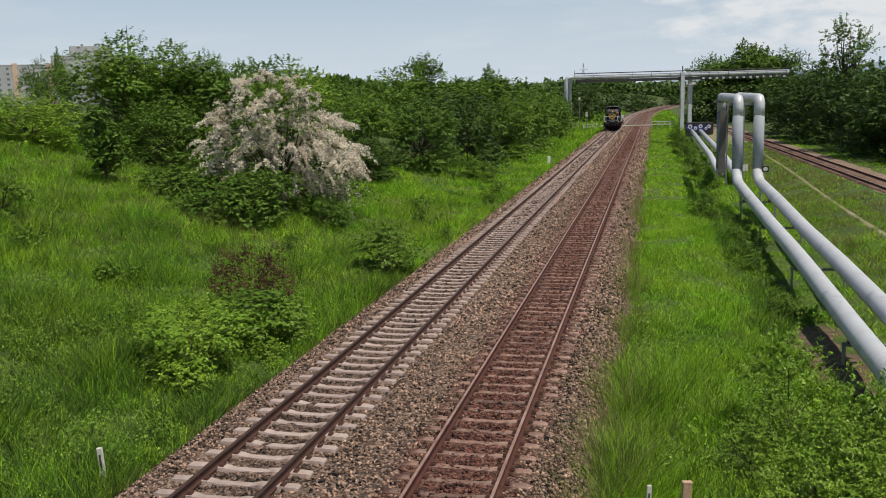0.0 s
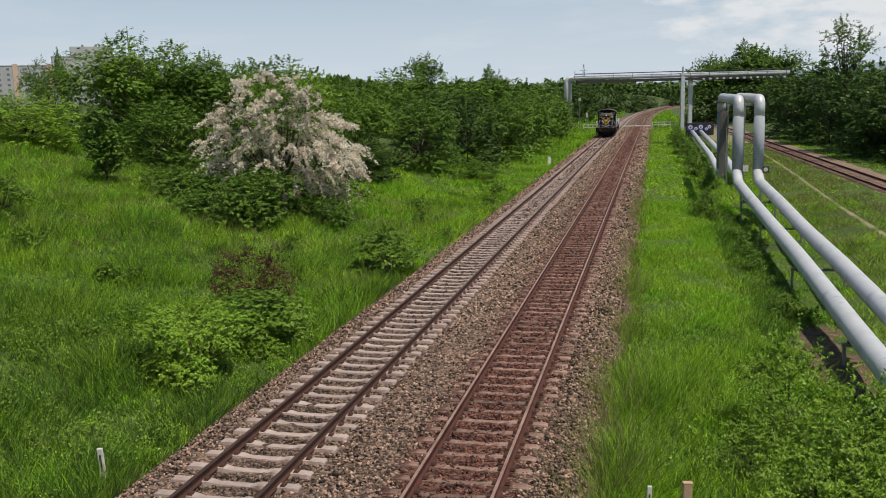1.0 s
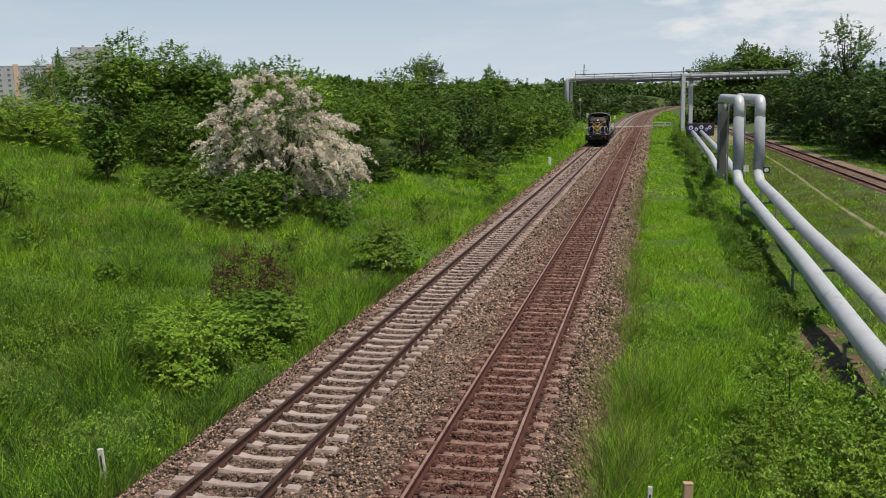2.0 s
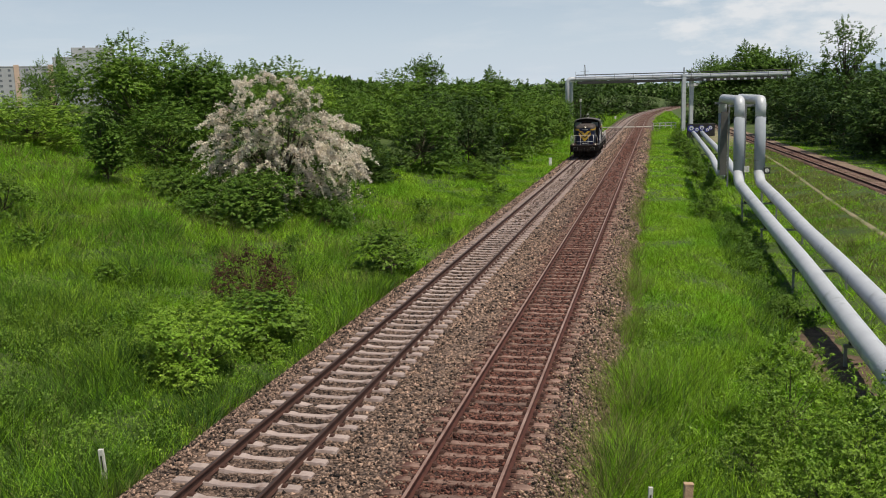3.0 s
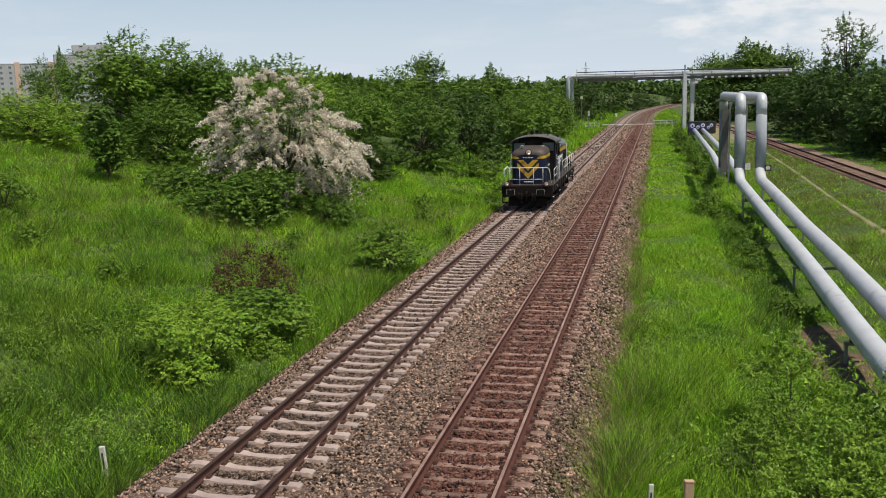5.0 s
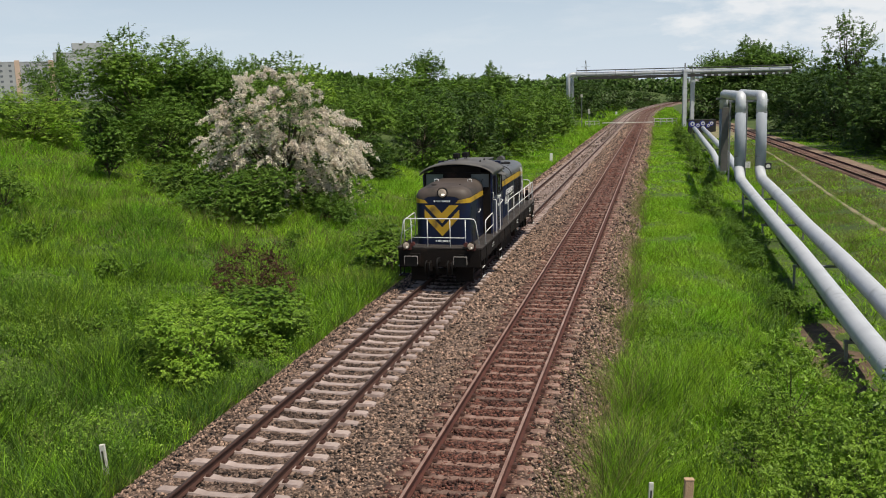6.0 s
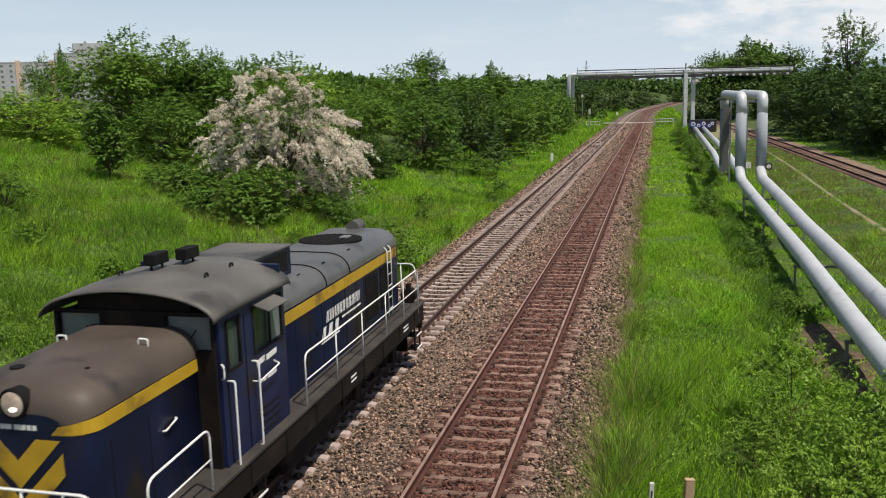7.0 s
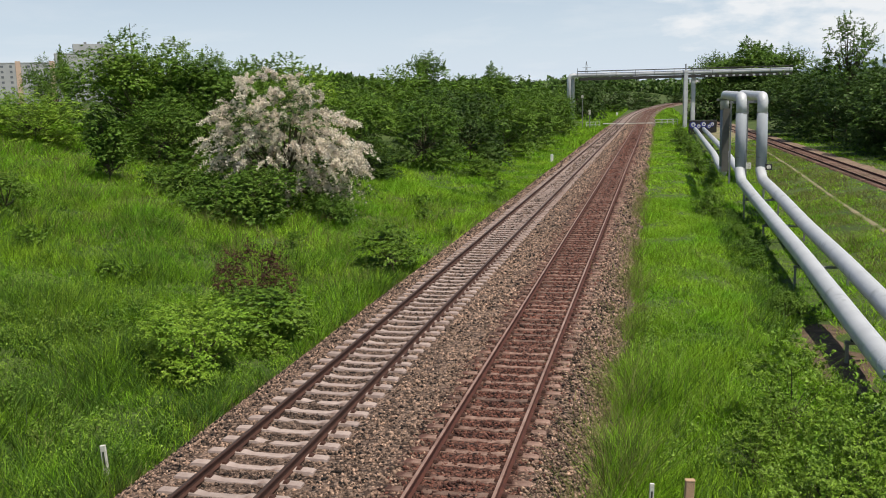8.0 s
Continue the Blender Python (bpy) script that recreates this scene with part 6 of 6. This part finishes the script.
# ---- apartment blocks and distance ----
def apartment_building(x, y, z0, w, d, h, turn, cols, wall_mat, accents, label, roof_block=None):
    t = thing("apartment_building", pose(x, y, z0, 0, 0, turn), label, "building", "apartment blocks")
    bm = bmesh.new(); add_box(bm, (0, d / 2, h / 2), (w, d, h), 0.05)
    wall = part("wall", bm, wall_mat, t)
    bm = bmesh.new(); add_box(bm, (0, d / 2, h + 0.25), (w + 0.3, d + 0.3, 0.5), 0.03)
    roof = part("roof", bm, M_WALL_GREY, t)
    for u, ww in accents:
        bm = bmesh.new(); add_box(bm, (u, -0.2, h / 2 + 0.6), (ww, 0.5, h + 1.2), 0.03)
        part("stair_bay", bm, M_WALL_PEACH, t, "peach-painted projecting bay")
    me = None
    for i in range(cols):
        for k in range(int(h // 2.8)):
            if me is None:
                bm = bmesh.new(); add_box(bm, (0, 0, 0), (1.35, 0.12, 1.2), 0.03)
                o = part("window", bm, M_GLASS, t)
                me = o.data
            else:
                o = new("window", me); o.parent = t
            o.matrix_basis = pose(-w / 2 + w * (i + 0.5) / cols, -0.03, h - 1.6 - k * 2.8)
    if roof_block:
        u, ww, hh = roof_block
        bm = bmesh.new(); add_box(bm, (u, d / 2, h + hh / 2), (ww, d * 0.7, hh), 0.05)
        part("roof_house", bm, wall_mat, t)
        for k in (-0.2, 0.12):
            bm = bmesh.new(); add_box(bm, (u + ww * k, d / 2, h + hh + 0.5), (1.2, 1.2, 1.2), 0.03)
            part("chimney", bm, M_STEEL, t)


apartment_building(-327, 421, 6, 44, 12, 23.3, 38, 10, M_WALL_GREY, [(-3, 2.6), (14, 2.6)], "grey panel apartment block with peach stair bays")
apartment_building(-272, 402, 6, 34, 12, 25.5, 38, 0, M_WALL_GREY, [], "grey panel apartment block with a roof house", (2, 20, 5.2))


def mast(x, y, z0, z1, r, label):
    t = thing("mast", pose(x, y, z0), label, "mast", "distant masts")
    h = z1 - z0
    bm = bmesh.new()
    for sx, sy in ((-1, -1), (1, -1), (1, 1), (-1, 1)):
        add_rod(bm, (sx * r, sy * r, 0), (sx * 0.15 * r, sy * 0.15 * r, h), 0.06 + 0.02 * r, 5)
    for k in range(8):
        a, b = 1 - 0.85 * k / 8, 1 - 0.85 * (k + 1) / 8
        add_rod(bm, (-r * a, -r * a, h * k / 8), (r * b, -r * b, h * (k + 1) / 8), 0.06, 4)
        add_rod(bm, (r * a, -r * a, h * k / 8), (-r * b, -r * b, h * (k + 1) / 8), 0.06, 4)
    part("lattice", bm, M_STEEL, t)
    for z in (0.72, 0.85):
        bm = bmesh.new(); add_rod(bm, (-1.8 * r, 0, h * z), (1.8 * r, 0, h * z), 0.08, 5)
        part("arm", bm, M_STEEL, t)


mast(-31.6, 500, -0.5, 22.4, 1.3, "thin grey lattice pylon beyond the thicket")
mast(-247.5, 400, 8, 45.5, 0.35, "thin antenna mast behind the apartment block")


def far_woods():
    """Belts of distant trees that close the view, one mass of leaf clumps."""
    rng = np.random.default_rng(55)
    Ps = []
    for x0, x1, y, h, n in ((-150, -20, 330, 5.5, 200), (-60, 150, 560, 9, 260), (60, 420, 330, 13, 260), (-300, 500, 1000, 9, 380), (45, 130, 150, 11, 120), (-95, -45, 170, 4.5, 90)):
        for _ in range(n):
            x, yy, hh = rng.uniform(x0, x1), y + rng.uniform(-18, 18), h * rng.uniform(0.5, 1.15)
            if abs(x - float(shift(yy)) - 2) < 9:
                continue
            m = 80
            d = unit(rng.normal(size=(m, 3)))
            d[:, 2] = np.abs(d[:, 2])
            Ps.append(np.array((x, yy, float(land(x, yy)))) + d * (hh * 0.48, hh * 0.48, hh) * rng.uniform(0.72, 1.05, (m, 1)))
    P = np.concatenate(Ps)
    N = unit(rng.normal(0, 0.6, P.shape) + (0, -0.4, 0.6))
    tagged(link_mesh("far_wood", quads_mesh("far_wood", leaf_tris(rng, P, N, 1.9, 0.9), 3), M_LEAF_DARK), "distant belts of dark green trees", "trees", kind="stuff")


far_woods()


def far_hill():
    xs = np.linspace(-1500, 3600, 120)
    bm = bmesh.new()
    a, b = [], []
    for x in xs:
        top = 40 + 75 * math.exp(-((x - 1150) / 620) ** 2) + 9 * math.sin(x * 0.006) + 4 * math.sin(x * 0.021)
        a.append(bm.verts.new((x, 3900, -20)))
        b.append(bm.verts.new((x, 4150, top)))
    for k in range(len(xs) - 1):
        bm.faces.new((a[k], a[k + 1], b[k + 1], b[k]))
    tagged(part("backdrop", bm, M_HILL), "ridge on the horizon with blue haze painted in", "hill", kind="structure")


far_hill()


def far_house(x, y, turn, mat):
    t = thing("house", pose(x, y, float(land(x, y)), 0, 0, turn), "small pale distant house with a grey roof", "house", "distant houses")
    bm = bmesh.new(); add_box(bm, (0, 0, 2.2), (9, 7, 5), 0.05)
    part("wall", bm, mat, t)
    bm = bmesh.new()
    v = [bm.verts.new(p) for p in ((-4.9, -4, 4.6), (4.9, -4, 4.6), (4.9, 4, 4.6), (-4.9, 4, 4.6), (-4.9, 0, 7.4), (4.9, 0, 7.4))]
    for q in ((0, 1, 5, 4), (2, 3, 4, 5), (0, 4, 3), (1, 2, 5), (0, 3, 2, 1)):
        bm.faces.new([v[i] for i in q])
    part("roof", bm, M_STEEL, t)
    for k in (-2.4, 0, 2.4):
        bm = bmesh.new(); add_box(bm, (k, -3.52, 3.2), (1.2, 0.1, 1.3), 0.02)
        part("window", bm, M_GLASS, t)


for x, y, a in ((-40, 820, 10), (-12, 860, 30), (18, 830, -12), (40, 880, 5), (66, 850, 22), (-70, 870, 0)):
    far_house(x, y, a, M_POST)


# ---- loose ballast stones ----
def make_stones():
    rng = np.random.default_rng(63)
    base = np.array([(1, 0, 0), (-1, 0, 0), (0, 1, 0), (0, -1, 0), (0, 0, 1), (0, 0, -1)], float)
    tri = np.array([(0, 2, 4), (2, 1, 4), (1, 3, 4), (3, 0, 4), (2, 0, 5), (1, 2, 5), (3, 1, 5), (0, 3, 5)])
    groups = {"ballast_stones": [], "rusty_stones": [], "dusty_stones": []}
    for y0, y1, n, r in ((9.5, 24, 38000, 0.038), (24, 44, 26000, 0.052), (44, 70, 9000, 0.07), (70, 110, 6500, 0.1), (105, 175, 5000, 0.14)):
        x, y = rng.uniform(-2.55, 6.3, n), rng.uniform(y0, y1, n)
        k = np.abs(((y - 13.716) / 0.6 + 0.5) % 1 - 0.5) * 0.6
        k2 = np.abs(((y - 13.9) / 0.6 + 0.5) % 1 - 0.5) * 0.6
        ok = ~((k < 0.155) & (np.abs(x) < 1.32)) & (np.abs(np.abs(x) - 0.75) > 0.09)
        ok &= ~((k2 < 0.15) & (np.abs(x - 3.92) < 1.25) & (rng.uniform(0, 1, n) < 0.6)) & (np.abs(np.abs(x - 3.92) - 0.75) > 0.09)
        x, y = x[ok], y[ok]
        z = np.interp(x, [-2.9, -2.55, -2.1, -1.75, 5.6, 6.0, 6.4, 6.8], [-0.72, -0.52, -0.22, -0.05, -0.05, -0.2, -0.4, -0.62]) + rng.uniform(-0.01, 0.035, len(x))
        s = r * rng.uniform(0.6, 1.45, (len(x), 1, 3))
        J = base[None] * s + rng.normal(0, 0.25 * r, (len(x), 6, 3))
        a = rng.uniform(0, math.tau, len(x))
        X = J[:, :, 0] * np.cos(a)[:, None] - J[:, :, 1] * np.sin(a)[:, None]
        Y = J[:, :, 0] * np.sin(a)[:, None] + J[:, :, 1] * np.cos(a)[:, None]
        V = np.stack([X + x[:, None], Y + y[:, None], J[:, :, 2] * 0.8 + z[:, None]], -1)
        rust = np.abs(x - 3.92) + rng.normal(0, 0.28, len(x)) < 1.05
        dusty = ~rust & (np.abs(x) + rng.normal(0, 0.12, len(x)) < 0.8)
        groups["ballast_stones"].append(V[~rust & ~dusty])
        groups["dusty_stones"].append(V[dusty])
        groups["rusty_stones"].append(V[rust])
    for name, mat, label in (("ballast_stones", M_STONE, "loose brown and grey ballast stones"), ("dusty_stones", M_STONE_DUSTY, "dark dusty ballast stones between the rails"), ("rusty_stones", M_STONE_RUST, "rust-stained ballast stones of the second track")):
        V = np.concatenate(groups[name])
        n = len(V)
        me = bpy.data.meshes.new(name)
        me.vertices.add(n * 6)
        me.vertices.foreach_set("co", V.astype(np.float32).ravel())
        F = (tri[None] + (np.arange(n) * 6)[:, None, None]).reshape(-1)
        me.loops.add(len(F))
        me.loops.foreach_set("vertex_index", F.astype(np.int32))
        me.polygons.add(len(F) // 3)
        me.polygons.foreach_set("loop_start", np.arange(0, len(F), 3, dtype=np.int32))
        me.update(calc_edges=True)
        tagged(link_mesh(name, me, mat), label, "gravel", kind="stuff")


make_stones()

# ---- tracks: rails and sleepers ----
RY = np.concatenate([[-30], np.arange(0, 205, 40), np.arange(205, 640, 8)])


def track(xc, mat, top, dip, label, y0, count, length, sunk):
    t = thing("railway_track", pose(0, 0, 0), label, "railway track", "main line tracks")
    for x in (-0.75, 0.75 - 0.03 * (1 - sunk)):
        rail(t, xc + x, top, RY, "")
    me = sleeper_mesh("sleeper", mat, dip, length)
    ys = y0 + 0.6 * np.arange(-30, 1000)
    rng = np.random.default_rng(int(xc) + 3)
    near = [y for y in ys if 4 < y][:count]
    for y in near:
        o = new("sleeper", me)
        o.parent = t
        o.matrix_basis = pose(xc - 0.05 * (1 - sunk) + rng.normal(0, 0.012 + 0.02 * sunk), y + rng.normal(0, 0.008 + 0.012 * sunk), rng.normal(-0.022 * sunk, 0.004), 0, 0, rng.normal(0, 0.4))
    rest = [y for y in ys if y <= 4 or near[-1] < y < 420]
    joined_sleepers(t, me, xc, rest)
    fasteners(t, xc, [y for y in ys if y < 70])
    return t


track(0.0, M_CONCRETE, M_RAILTOP, 0.035, "railway track with dull rails on pale concrete sleepers", 13.716, 280, 2.5, 0)
track(3.92, M_OLDSLEEPER, M_RAILTOP_RUST, 0.015, "railway track with rusty rails on red-brown stained sleepers", 13.9, 220, 2.5, 1)


# ---- movement ----
def motions():
    # it keeps an even speed and passes under the eye
    walk(loco, [(t, pose(0, 12.0 - 21.25 * (t - 6.8), 0.174)) for t in (0.0, 1.0, 2.0, 3.0, 4.0, 5.0, 6.0, 6.5, 7.0, 7.25, 7.5, 8.0)])
    step = math.degrees(21.25 / 0.55 / FPS)
    for w, y in wheelsets:
        walk(w, [(i / FPS, pose(0, y, 0.55, (step * i + 180) % 360 - 180)) for i in range(241)])


motions()
